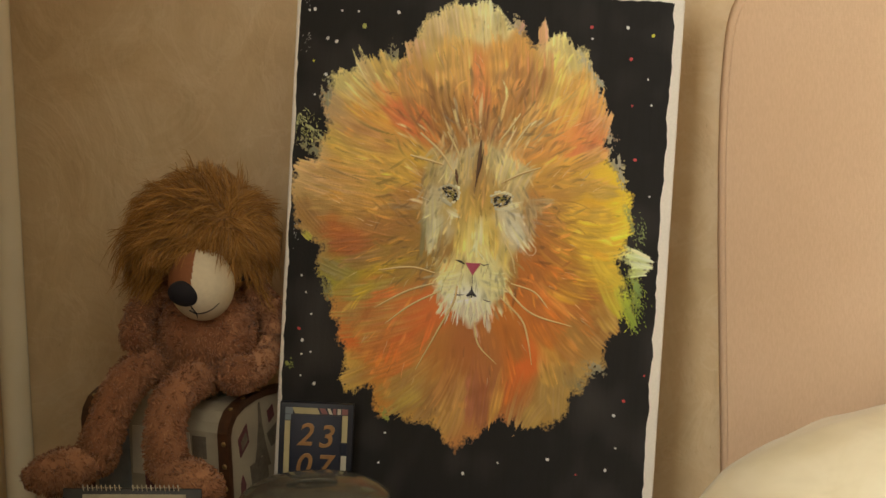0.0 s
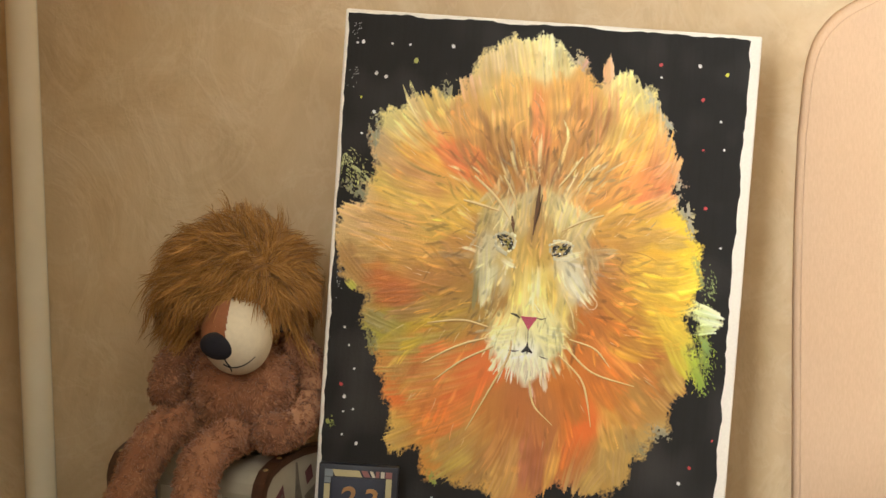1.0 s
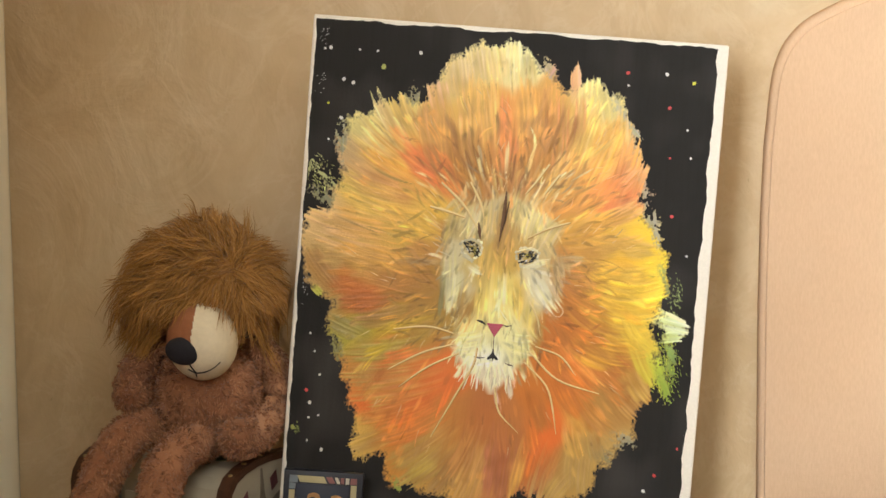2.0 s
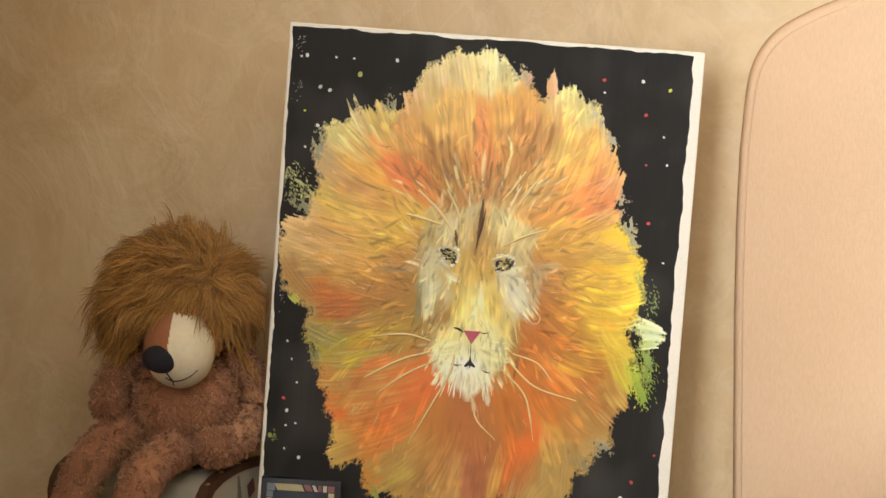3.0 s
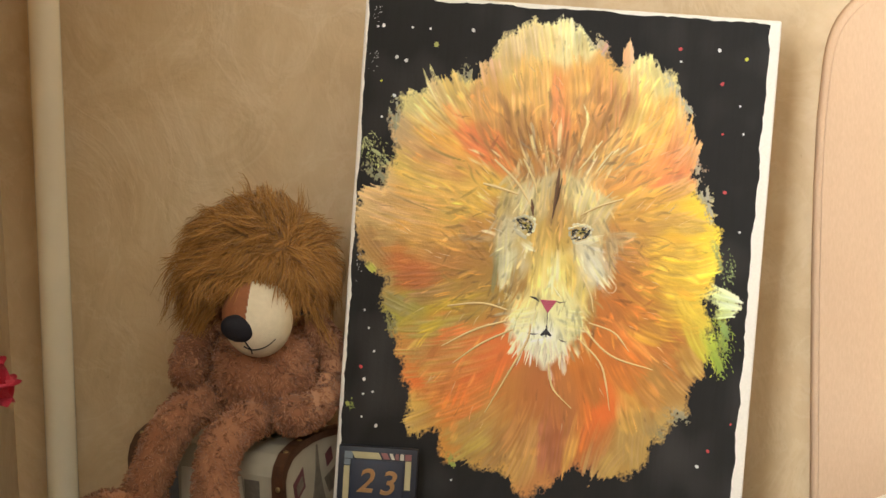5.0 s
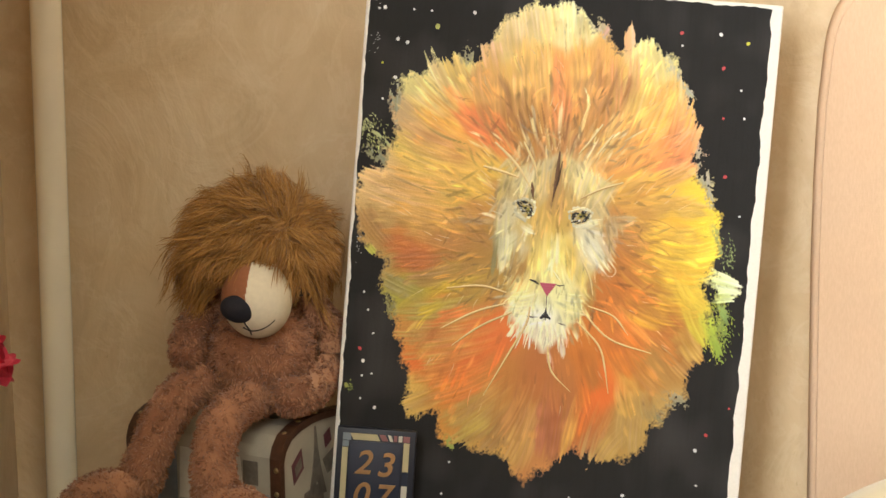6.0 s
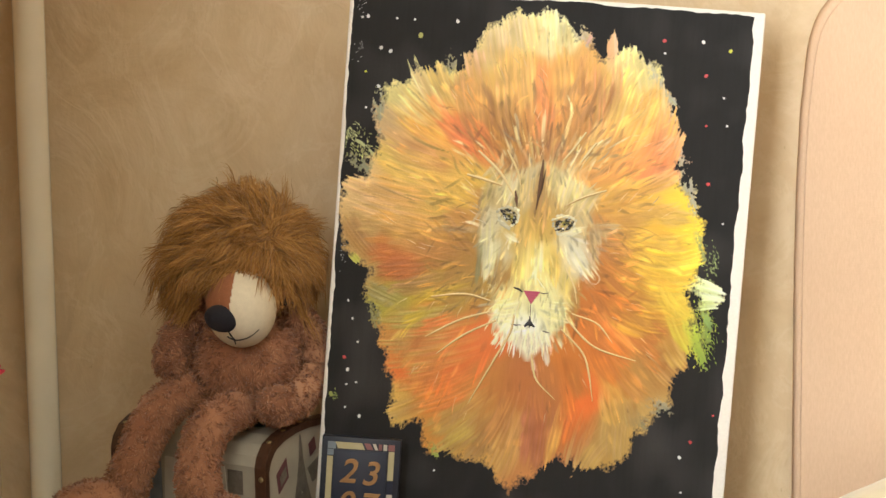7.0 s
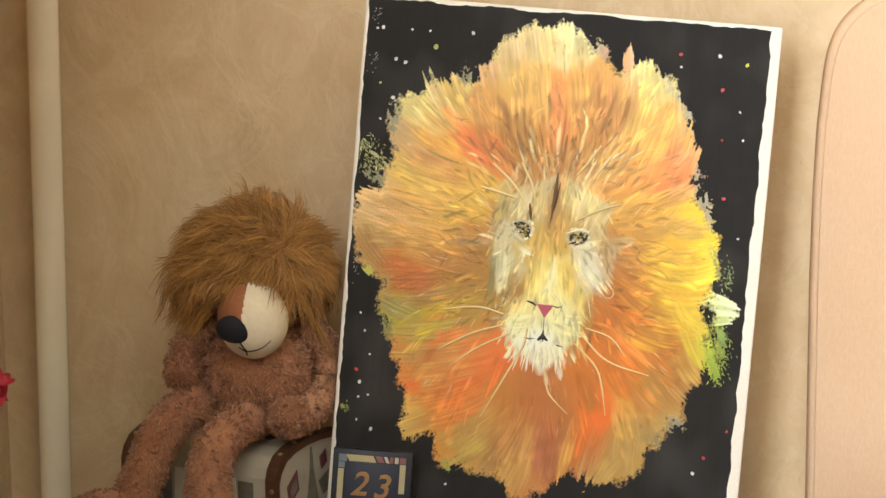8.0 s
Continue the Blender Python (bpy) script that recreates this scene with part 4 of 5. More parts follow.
for pts, w, h in (([(134, 188), (138, 187), (141, 185)], 1.8, "2A2220"), ([(153, 186), (156, 185), (160, 186)], 1.0, "4A3A2C"),
                  ([(147.5, 178), (147.7, 172), (147.8, 167)], 0.7, "6A564A"), ([(144, 160), (147.5, 163.5), (151.5, 160)], 4.4, "211C1C"),
                  ([(147.6, 168), (147.8, 163), (147.8, 159)], 2.0, "2A2422"), ([(134, 161), (138, 160.5), (142, 161)], 1.2, "7A746A"),
                  ([(157, 158), (160, 157), (163, 156.5)], 1.0, "5A4C3C"), ([(148.5, 283), (148, 268), (146, 246)], 3.0, "6A4A2E"),
                  ([(151, 276), (149, 262), (147, 252)], 1.4, "4A3422"), ([(130, 259), (131, 253), (132, 247)], 2.6, "6E4C30")):
    face.add(pts, w, lin(h), 1.55)
for k in range(40):
    u = 147 + rng.gauss(0, 9)
    v = 152 + rng.gauss(0, 3) - abs(u - 147) * 0.05
    l = rng.uniform(6, 13)
    t = -math.pi / 2 + (u - 147) * 0.022 + rng.gauss(0, 0.12)
    face.add([(u, v), (u + 0.5 * l * math.cos(t), v + 0.5 * l * math.sin(t)), (u + l * math.cos(t), v + l * math.sin(t))], rng.uniform(0.7, 1.6), varied(lin("EFE6C8"), 0.12), 1.5)
face.part("middle_paint", M_PAINT, painting, "pale cream and ochre oil strokes")

# long thin sweeps over the burst
sweeps = Strokes()
for pts, w in (([(118, 177), (99, 180.5), (74, 177)], 1.5), ([(118, 169), (96, 161), (72, 147)], 1.4), ([(123, 163), (101, 151), (81, 135)], 1.3),
               ([(136, 168), (134, 155), (123, 132), (107, 100)], 1.6), ([(151, 140), (152, 134), (156, 121), (170, 108)], 1.4),
               ([(171, 160), (188, 144), (194, 128), (198, 109)], 1.4), ([(174, 168), (196, 149), (227, 141)], 1.5), ([(178, 172), (197, 166), (209, 153)], 1.3),
               ([(101, 286), (118, 271), (130, 254)], 1.9), ([(122, 288), (130, 274), (134, 262)], 1.6), ([(178, 305), (169, 291), (162, 282)], 1.8),
               ([(196, 264), (180, 258), (166, 250)], 1.4), ([(186, 298), (180, 289), (176, 283)], 2.0), ([(171, 205), (178, 192), (181, 180)], 1.2),
               ([(94, 268), (108, 265), (120, 262)], 2.0)):
    line = [(p.x, p.y) for p in spline([(u, v, 0) for u, v in pts], 12)]
    sweeps.add(line, w, lin("EBD59A"), 1.9, (0.7, 0.3))
    sweeps.add([(u + 0.3, v - 0.5) for u, v in line], w * 0.6, lin("C79A50"), 1.7, (0.7, 0.3))
sweeps.part("sweep_paint", M_PAINT, painting, "thin cream paint sweeps")

# specks of paint on the black ground
specks = Strokes()
TONES = {"w": "E4E4E2", "y": "C9C83A", "g": "A9AC58", "r": "C84444"}
for u, v, s, tone in (
        (14, 377, 2, "w"),
        (10, 376, 1, "w"),
        (25, 355, 2, "w"),
        (32, 353, 2, "w"),
        (25, 327, 2, "w"),
        (15, 337, 1, "y"),
        (17, 311, 1, "w"),
        (48, 377, 1, "w"),
        (35, 377, 1, "w"),
        (53, 366, 3, "g"),
        (79, 378, 2, "w"),
        (229, 375, 2, "r"),
        (230, 366, 1, "w"),
        (257, 376, 2, "w"),
        (277, 371, 2, "y"),
        (261, 352, 2, "r"),
        (275, 337, 1, "w"),
        (264, 316, 1, "r"),
        (279, 317, 1, "w"),
        (269, 274, 2, "r"),
        (282, 246, 1, "w"),
):
    t = rng.uniform(0, 3.1)
    l = (1.8, 2.8, 3.8)[s - 1]
    specks.add([(u - l * 0.5 * math.cos(t), v - l * 0.5 * math.sin(t)), (u, v), (u + l * 0.5 * math.cos(t), v + l * 0.5 * math.sin(t))], l * 0.95, varied(lin(TONES[tone]), 0.1), 0.5, (0.6, 0.5))
for u, v, s, tone in (
        (287, 105, 1, "r"),
        (272, 84, 2, "r"),
        (14, 127, 2, "r"),
        (14, 169, 1, "w"),
        (18, 156, 1, "w"),
        (23, 139, 1, "w"),
        (17, 118, 2, "w"),
        (24, 109, 1, "w"),
        (17, 107, 1, "w"),
        (6, 99, 3, "g"),
        (28, 84, 2, "w"),
        (17, 90, 1, "w"),
        (265, 72, 2, "w"),
        (268, 46, 1, "w"),
        (261, 28, 2, "w"),
        (215, 34, 2, "w"),
        (176, 29, 1, "w"),
        (149, 19, 2, "w"),
        (82, 24, 1, "w"),
        (238, 23, 1, "r"),
        (86, 48, 1, "w"),
):
    t = rng.uniform(0, 3.1)
    l = (1.8, 2.8, 3.7)[s - 1]
    specks.add([(u - l * 0.5 * math.cos(t), v - l * 0.5 * math.sin(t)), (u, v), (u + l * 0.5 * math.cos(t), v + l * 0.5 * math.sin(t))], l * 0.9, varied(lin(TONES[tone]), 0.1), 0.5, (0.6, 0.5))
for k in range(46):
    u, v = (rng.gauss(9, 2), rng.choice((384, 352)) + rng.gauss(0, 5)) if k < 30 else (rng.gauss(7, 1.5), rng.gauss(205, 6))
    if u > 4:
        specks.add([(u, v), (u + 0.5, v + 0.4), (u + 0.9, v + 0.6)], rng.uniform(0.4, 1.0), scaled(lin("C8C8C6"), rng.uniform(0.3, 0.9)), 0.4)
specks.part("paint_specks", M_PAINT, painting, "white, red and yellow paint specks")


# ---- the small case ----
CASE = Matrix.Translation((-0.3125, -0.058, 0.0)) @ Matrix.Rotation(radians(-27.5), 4, "Z")
CL, CD = 0.1365, 0.1
case = base("trinket_case", CASE, "small cream paper-covered case with brown trim and travel prints", "case")
PROFILE = [(0.0, TZ), (0.0, 0.080), (0.003, 0.0875), (0.010, 0.0945), (0.022, 0.0985), (0.038, 0.1005), (0.06, 0.1005), (0.085, 0.098), (CD, 0.09), (CD, TZ)]


def case_slab(x0, x1, grow=0.0):
    bm = bmesh.new()
    cy, cz = CD / 2, 0.05
    out = [(y + (grow if y > cy else -grow), z + (grow if z > 0.01 else 0.0)) for y, z in PROFILE]
    a = [bm.verts.new((x0, y, z)) for y, z in out]
    b = [bm.verts.new((x1, y, z)) for y, z in out]
    bm.faces.new(a)
    bm.faces.new(b[::-1])
    for i in range(len(out)):
        j = (i + 1) % len(out)
        bm.faces.new((a[i], b[i], b[j], a[j]))
    bmesh.ops.recalc_face_normals(bm, faces=bm.faces)
    return bm


part("body", case_slab(0.0, CL), M_CASE, case, smooth=False)


def trim_band(x0, x1):
    """A raised leather band along the profile near an end."""
    bm = bmesh.new()
    run = [p for p in PROFILE]
    rows = []
    for x, g in ((x0, 0.0), (x0, 0.0016), (x1, 0.0016), (x1, 0.0)):
        row = []
        for i, (y, z) in enumerate(run):
            a, b = run[max(i - 1, 0)], run[min(i + 1, len(run) - 1)]
            t = Vector((b[0] - a[0], b[1] - a[1])).normalized()
            row.append(bm.verts.new((x, y - t.y * g, z + t.x * g)))
        rows.append(row)
    for r0, r1 in zip(rows, rows[1:]):
        for i in range(len(run) - 1):
            bm.faces.new((r0[i], r0[i + 1], r1[i + 1], r1[i]))
    bmesh.ops.recalc_face_normals(bm, faces=bm.faces)
    return bm


for x0, x1 in ((-0.0012, 0.008), (CL - 0.008, CL + 0.0012)):
    band = part("trim_band", trim_band(x0, x1), M_TRIM, case, "brown leather-look band", smooth=False)
    for z in (0.018, 0.036, 0.054, 0.072):
        bm = bmesh.new()
        ball(bm, ((x0 + x1) / 2 + 0.001, -0.0018, z), (0.0021, 0.0013, 0.0021), u=12, v=8)
        part("rivet", bm, M_RIVET, band, "brass rivet")
    for y, z in ((0.012, 0.0965), (0.03, 0.101), (0.052, 0.102)):
        bm = bmesh.new()
        ball(bm, ((x0 + x1) / 2, y, z), (0.0021, 0.0021, 0.0013), u=12, v=8)
        part("rivet", bm, M_RIVET, band, "brass rivet")
# edge of the end panel
bm = bmesh.new()
inner = [(y + (0.0035 if y < 0.05 else -0.0035), z - (0.0035 if z > 0.01 else 0)) for y, z in PROFILE]
a = [bm.verts.new((CL + 0.0004, y, z)) for y, z in PROFILE]
b = [bm.verts.new((CL + 0.0014, y, z)) for y, z in PROFILE]
c = [bm.verts.new((CL + 0.0014, y, z)) for y, z in inner]
for i in range(len(PROFILE) - 1):
    bm.faces.new((a[i], a[i + 1], b[i + 1], b[i]))
    bm.faces.new((b[i], b[i + 1], c[i + 1], c[i]))
bmesh.ops.recalc_face_normals(bm, faces=bm.faces)
part("end_trim", bm, M_TRIM, case, "brown leather-look edging", smooth=False)


def end_print(outline, mat, lift=0.0006):
    """A flat print on the right end of the case: (depth, height) outline."""
    bm = bmesh.new()
    a = [bm.verts.new((CL + lift, y, z)) for y, z in outline]
    b = [bm.verts.new((CL - 0.001, y, z)) for y, z in outline]
    bm.faces.new(a)
    for i in range(len(outline)):
        j = (i + 1) % len(outline)
        bm.faces.new((a[i], a[j], b[j], b[i]))
    bmesh.ops.recalc_face_normals(bm, faces=bm.faces)
    part("print", bm, mat, case, smooth=False)


end_print([(0.0145, 0.0715), (0.0275, 0.0815), (0.030, 0.066), (0.017, 0.0565)], M_PRINT)
end_print([(0.018, 0.069), (0.026, 0.0755), (0.0275, 0.068), (0.0195, 0.0615)], M_PRINT_GREY, 0.0009)
end_print([(0.046, 0.094), (0.0475, 0.094), (0.050, 0.075), (0.054, 0.058), (0.060, 0.04), (0.054, 0.04), (0.0475, 0.052), (0.041, 0.04), (0.036, 0.04), (0.041, 0.058), (0.0445, 0.075)], M_PRINT_GREY)
end_print([(0.058, 0.084), (0.066, 0.088), (0.068, 0.078), (0.06, 0.074)], M_PRINT)
end_print([(0.056, 0.066), (0.072, 0.072), (0.076, 0.058), (0.062, 0.054)], M_PRINT_GREY)
end_print([(0.03, 0.046), (0.055, 0.05), (0.056, 0.03), (0.032, 0.028)], M_PRINT_GREY)
end_print([(0.016, 0.036), (0.019, 0.042), (0.023, 0.034), (0.021, 0.02), (0.015, 0.02)], M_PRINT)
end_print([(0.075, 0.1), (0.085, 0.098), (0.085, 0.08), (0.076, 0.083)], M_PRINT_BLUE)


def front_print(x0, z0, x1, z1, mat, lift=0.0006, skew=0.0):
    bm = boxed((x0, -lift, z0), (x1, 0.001, z1))
    for v in bm.verts:
        v.co.x += skew * (v.co.z - z0)
    part("print", bm, mat, case, smooth=False)


front_print(0.012, 0.004, 0.044, 0.078, M_PRINT_BLUE)
front_print(0.046, 0.040, 0.078, 0.079, M_PRINT_PALE, 0.0008, 0.05)
front_print(0.080, 0.046, 0.104, 0.078, M_PRINT_PALE, 0.0007, -0.08)
front_print(0.104, 0.058, 0.117, 0.076, M_PRINT_GREY, 0.0005)
front_print(0.07, 0.006, 0.1, 0.03, M_PRINT_GREY, 0.0005)
front_print(0.104, 0.012, 0.124, 0.052, M_PRINT_BLUE, 0.0006, 0.06)
front_print(0.058, 0.028, 0.072, 0.042, M_PRINT, 0.0012)
for k in range(16):
    bm = bmesh.new()
    ball(bm, (0.094 + rng.gauss(0, 0.005), -0.0004, 0.052 + rng.gauss(0, 0.004)), (rng.uniform(0.001, 0.0026), 0.0006, rng.uniform(0.001, 0.0024)), u=8, v=6)
    part("print", bm, M_PRINT, case)
for k, (x, y, z) in enumerate(((0.100, 0.026, 0.0990), (0.109, 0.036, 0.1003), (0.092, 0.034, 0.1000), (0.104, 0.046, 0.1005))):
    bm = bmesh.new()
    ball(bm, (x, y, z), (0.0062, 0.0058, 0.0007), Matrix.Rotation(0.5 + k, 4, "Z"), 16, 8)
    part("print", bm, M_PRINT_GREEN, case)


# ---- the plush toy: one mesh ----
def toy_mesh():
    bm = bmesh.new()
    limbs = []
    ball(bm, (-0.2085, -0.070, 0.150), (0.0395, 0.037, 0.039))
    ball(bm, (-0.208, -0.066, 0.220), (0.041, 0.034, 0.041))

    def limb(pts, radii, n=14):
        line = spline(pts, n)
        rr = [radii[min(int(i / n * (len(radii) - 1)), len(radii) - 2)] * (1 - (i / n * (len(radii) - 1)) % 1 if i < n else 0) +
              radii[min(int(i / n * (len(radii) - 1)) + 1, len(radii) - 1)] * ((i / n * (len(radii) - 1)) % 1 if i < n else 1) for i in range(n + 1)]
        tube(bm, line, rr, 16)
        ball(bm, line[-1], (rr[-1],) * 3, u=16, v=10)
        ball(bm, line[0], (rr[0],) * 3, u=16, v=10)

    # legs
    limb([(-0.247, -0.082, 0.131), (-0.264, -0.098, 0.124), (-0.2765, -0.112, 0.108), (-0.2865, -0.120, 0.083), (-0.292, -0.124, 0.068)], [0.0142, 0.0152, 0.0152, 0.0152, 0.0158], 18)
    ball(bm, (-0.318, -0.132, 0.0585), (0.0315, 0.02, 0.0165), Matrix.Rotation(radians(-14), 4, "Y"))
    limb([(-0.205, -0.088, 0.1215), (-0.2225, -0.117, 0.1185), (-0.2335, -0.138, 0.105), (-0.2365, -0.148, 0.082), (-0.2345, -0.150, 0.066)], [0.0132, 0.0146, 0.0150, 0.0152, 0.016], 18)
    ball(bm, (-0.218, -0.158, 0.0545), (0.0285, 0.021, 0.0165), Matrix.Rotation(radians(22), 4, "Y"))
    # arms
    limb([(-0.246, -0.070, 0.184), (-0.258, -0.080, 0.168), (-0.2615, -0.088, 0.1535)], [0.011, 0.0118, 0.0130], 8)
    limb([(-0.170, -0.062, 0.180), (-0.1595, -0.050, 0.157), (-0.1615, -0.056, 0.133), (-0.1725, -0.080, 0.1215), (-0.1835, -0.102, 0.1235)], [0.011, 0.0118, 0.0125, 0.0142, 0.0152], 18)
    for v in bm.verts:
        n = noise.noise(v.co * 60.0)
        v.co += v.co.normalized() * 0.0 + Vector((n, noise.noise(v.co * 60.0 + Vector((5, 0, 0))), noise.noise(v.co * 60.0 + Vector((0, 9, 0))))) * 0.0012
    bm.normal_update()

    # short plush pile over the body
    tris = []
    for f in bm.faces:
        vs = [v.co.copy() for v in f.verts]
        ns = f.normal.copy()
        for i in range(1, len(vs) - 1):
            ar = (vs[i] - vs[0]).cross(vs[i + 1] - vs[0]).length / 2
            tris.append((ar, vs[0], vs[i], vs[i + 1], ns))
    cum = np.cumsum([t[0] for t in tris])
    r = random.Random(5)
    picks = np.searchsorted(cum, [r.random() * cum[-1] for _ in range(56000)])
    for k in picks:
        _, a, b, c, n = tris[min(int(k), len(tris) - 1)]
        x, y = r.random(), r.random()
        if x + y > 1:
            x, y = 1 - x, 1 - y
        p = a + (b - a) * x + (c - a) * y
        if p.y > -0.03 and n.y > 0.3:
            continue
        swirl = Vector((noise.noise(p * 170.0), noise.noise(p * 170.0 + Vector((7, 3, 1))), noise.noise(p * 170.0 + Vector((2, 8, 5))) - 0.3))
        d = (n * 0.8 + swirl * 1.9 + Vector((r.gauss(0, 0.25), r.gauss(0, 0.25), r.gauss(0, 0.25)))).normalized()
        side = d.cross(n + Vector((r.gauss(0, 0.5), r.gauss(0, 0.5), r.gauss(0, 0.5)))).normalized() * r.uniform(0.0003, 0.00055)
        l = r.uniform(0.0020, 0.0038)
        mid = p + d * l * 0.6 + n * l * 0.15
        tip = p + d * l + swirl * l * 0.4
        q = [bm.verts.new(w) for w in (p - side, p + side, mid + side * 0.8, mid - side * 0.8, tip)]
        bm.faces.new((q[0], q[1], q[2], q[3]))
        bm.faces.new((q[3], q[2], q[4]))
    for f in bm.faces:
        f.material_index = 0

    # muzzle
    made = ball(bm, (-0.2060, -0.108, 0.1965), (0.0252, 0.030, 0.0285), Matrix.Rotation(radians(-8), 4, "Y"), 128, 96, 2)
    for f in {f for v in made for f in v.link_faces}:
        c = f.calc_center_median()
        if c.x < -0.2115 + (c.z - 0.195) * 0.12 and c.z > 0.190:
            f.material_index = 3
    ball(bm, (-0.2165, -0.1335, 0.1945), (0.0128, 0.0075, 0.0098), Matrix.Rotation(radians(14), 4, "Y"), 24, 16, 4)
    ball(bm, (-0.1775, -0.091, 0.198), (0.0048, 0.004, 0.0042), None, 16, 10, 4)

    def on_muzzle(x, z):
        dx, dz = (x + 0.2060) / 0.0252, (z - 0.1965) / 0.0285
        return Vector((x, -0.108 - 0.030 * math.sqrt(max(0.0, 1 - dx * dx - dz * dz)) - 0.0003, z))

    for line in ([(-0.2125, 0.186), (-0.2105, 0.182), (-0.2085, 0.1785)], [(-0.2135, 0.181), (-0.2085, 0.1782), (-0.2025, 0.1786), (-0.1965, 0.181), (-0.191, 0.1855)], [(-0.2085, 0.1785), (-0.2083, 0.1745)]):
        tube(bm, spline([on_muzzle(x, z) for x, z in line], 10), 0.0005, 6, 4)

    # long shaggy hair from a whorl above the brow
    whorl = Vector((-0.176, -0.106, 0.252))
    centre, rad = Vector((-0.210, -0.066, 0.223)), Vector((0.049, 0.044, 0.046))
    guides = []

    def strand(root, n, l, lift, stray, droop):
        away = root - whorl
        flowing = away - n * away.dot(n)
        flowing = flowing.normalized() if flowing.length > 1e-5 else Vector((0, 0, -1))
        pts = []
        p = root.copy()
        for k in range(7):
            pts.append(p.copy())
            s = k / 6
            wave = Vector((noise.noise(p * 75.0), noise.noise(p * 75.0 + Vector((9, 1, 4))), noise.noise(p * 75.0 + Vector((3, 7, 2)))))
            step = n * lift * (1 - 0.9 * s) + flowing * 0.8 + wave * 0.8 + stray * (0.4 + s) + Vector((0, 0, -droop)) * s
            p = p + step.normalized() * l / 6
        return pts

    def sprout():
        while True:
            d = Vector((r.gauss(0, 1), r.gauss(0, 1), r.gauss(0, 1))).normalized()
            root = centre + Vector((d.x * rad.x, d.y * rad.y, d.z * rad.z))
            if d.y > 0.75:
                continue
            if d.y < -0.25 and root.z < 0.221 - 0.3 * abs(root.x + 0.206) and abs(root.x + 0.206) < 0.036:
                continue
            if root.z < 0.196 and root.x > -0.19:
                continue
            n = Vector((d.x / rad.x, d.y / rad.y, d.z / rad.z)).normalized()
            l = r.uniform(0.026, 0.042)
            if d.z > 0.3:
                l *= 0.8
            if d.x < -0.3 and d.z < 0.4:
                l *= 1.2
            if d.y < -0.3 and root.z < 0.25:
                l *= 0.7
            return d, root, n, l

    for _ in range(760):
        d, root, n, l = sprout()
        lift = 0.75 if d.z > 0 else 0.65
        guide = strand(root, n, l, lift, Vector((r.gauss(0, 0.26), r.gauss(0, 0.26), r.gauss(0, 0.26))), 1.9 if d.x < -0.3 and d.z < 0.1 else 0.9)
        for _ in range(19):
            off = Vector((r.gauss(0, 0.0038), r.gauss(0, 0.0038), r.gauss(0, 0.0038)))
            off -= n * off.dot(n)
            frizz = Vector((r.gauss(0, 1), r.gauss(0, 1), r.gauss(0, 1))) * 0.0026
            short = r.uniform(0.6, 1.1)
            w = r.uniform(0.00022, 0.00042)
            side = (guide[4] - guide[0]).cross(n + Vector((r.gauss(0, 0.7), r.gauss(0, 0.7), r.gauss(0, 0.7)))).normalized()
            prev = None
            for i, g in enumerate(guide):
                s = i / 6
                p = guide[0].lerp(g, short) + off * (1 - 0.55 * s) + frizz * s * s
                p.x = min(p.x, -0.1645 + (p.z - 0.027) * 0.09)
                p.y = min(p.y, 0.05)
                k = w * (1.0, 1.0, 1.0, 0.9, 0.8, 0.6, 0.15)[i]
                pair = (bm.verts.new(p - side * k), bm.verts.new(p + side * k))
                if prev:
                    bm.faces.new((prev[0], prev[1], pair[1], pair[0])).material_index = 1
                prev = pair
    # scalp under the hair
    ball(bm, (-0.207, -0.062, 0.226), (0.047, 0.042, 0.046), None, 24, 16, 1)
    return bm


thing("plush_toy", toy_mesh(), [M_PLUSH, M_MANE, M_WHITE, M_ROSY, M_INK], "tan plush toy with shaggy golden hair sitting on a small case", "soft toy")


# ---- the date board ----
BOARD = Matrix.Translation((-0.1295, -0.114, -0.0008)) @ Matrix.Rotation(radians(-4.0), 4, "X") @ Matrix.Rotation(radians(4.6), 4, "Y")
board = base("date_board", BOARD, "small navy date board with gold numerals standing before the canvas", "calendar")
BW, BH = 0.0575, 0.1
part("backing", boxed((-BW / 2, 0.0, -0.0335), (BW / 2, 0.006, BH), 0.0007), M_NAVY_DEEP, board, "dark navy wooden backing")


def border_piece(x0, z0, x1, z1, mat, skew=0.0):
    bm = boxed((x0, -0.0007, z0), (x1, 0.0005, z1))
    for v in bm.verts:
        v.co.x += skew * (1 if v.co.z > (z0 + z1) / 2 else -1)
    part("border", bm, mat, board, smooth=False)


B0, B1 = -BW / 2 + 0.0042, BW / 2 - 0.0046
border_piece(B0, 0.091, B0 + 0.006, 0.0962, M_PRINT_BLUE)
border_piece(B0 + 0.0065, 0.0915, B0 + 0.026, 0.0962, M_CREAM, -0.0012)
border_piece(B0 + 0.0275, 0.0918, B0 + 0.032, 0.0962, M_RED, -0.0012)
border_piece(B0 + 0.0335, 0.0918, B0 + 0.0358, 0.0962, M_PRINT_PALE, -0.001)
border_piece(B0 + 0.037, 0.0918, B0 + 0.0395, 0.0962, M_RED)
border_piece(B0 + 0.0405, 0.0918, B0 + 0.0432, 0.0962, M_PRINT_PALE)
border_piece(B0 + 0.044, 0.0918, B1, 0.0962, M_RED)
border_piece(B0, 0.006, B0 + 0.0042, 0.0855, M_CREAM)
border_piece(B0, 0.0862, B0 + 0.0046, 0.0905, M_PRINT_BLUE)
border_piece(B1 - 0.0042, 0.070, B1, 0.0912, M_CREAM)
border_piece(B1 - 0.0042, 0.060, B1, 0.0694, M_NAVY)
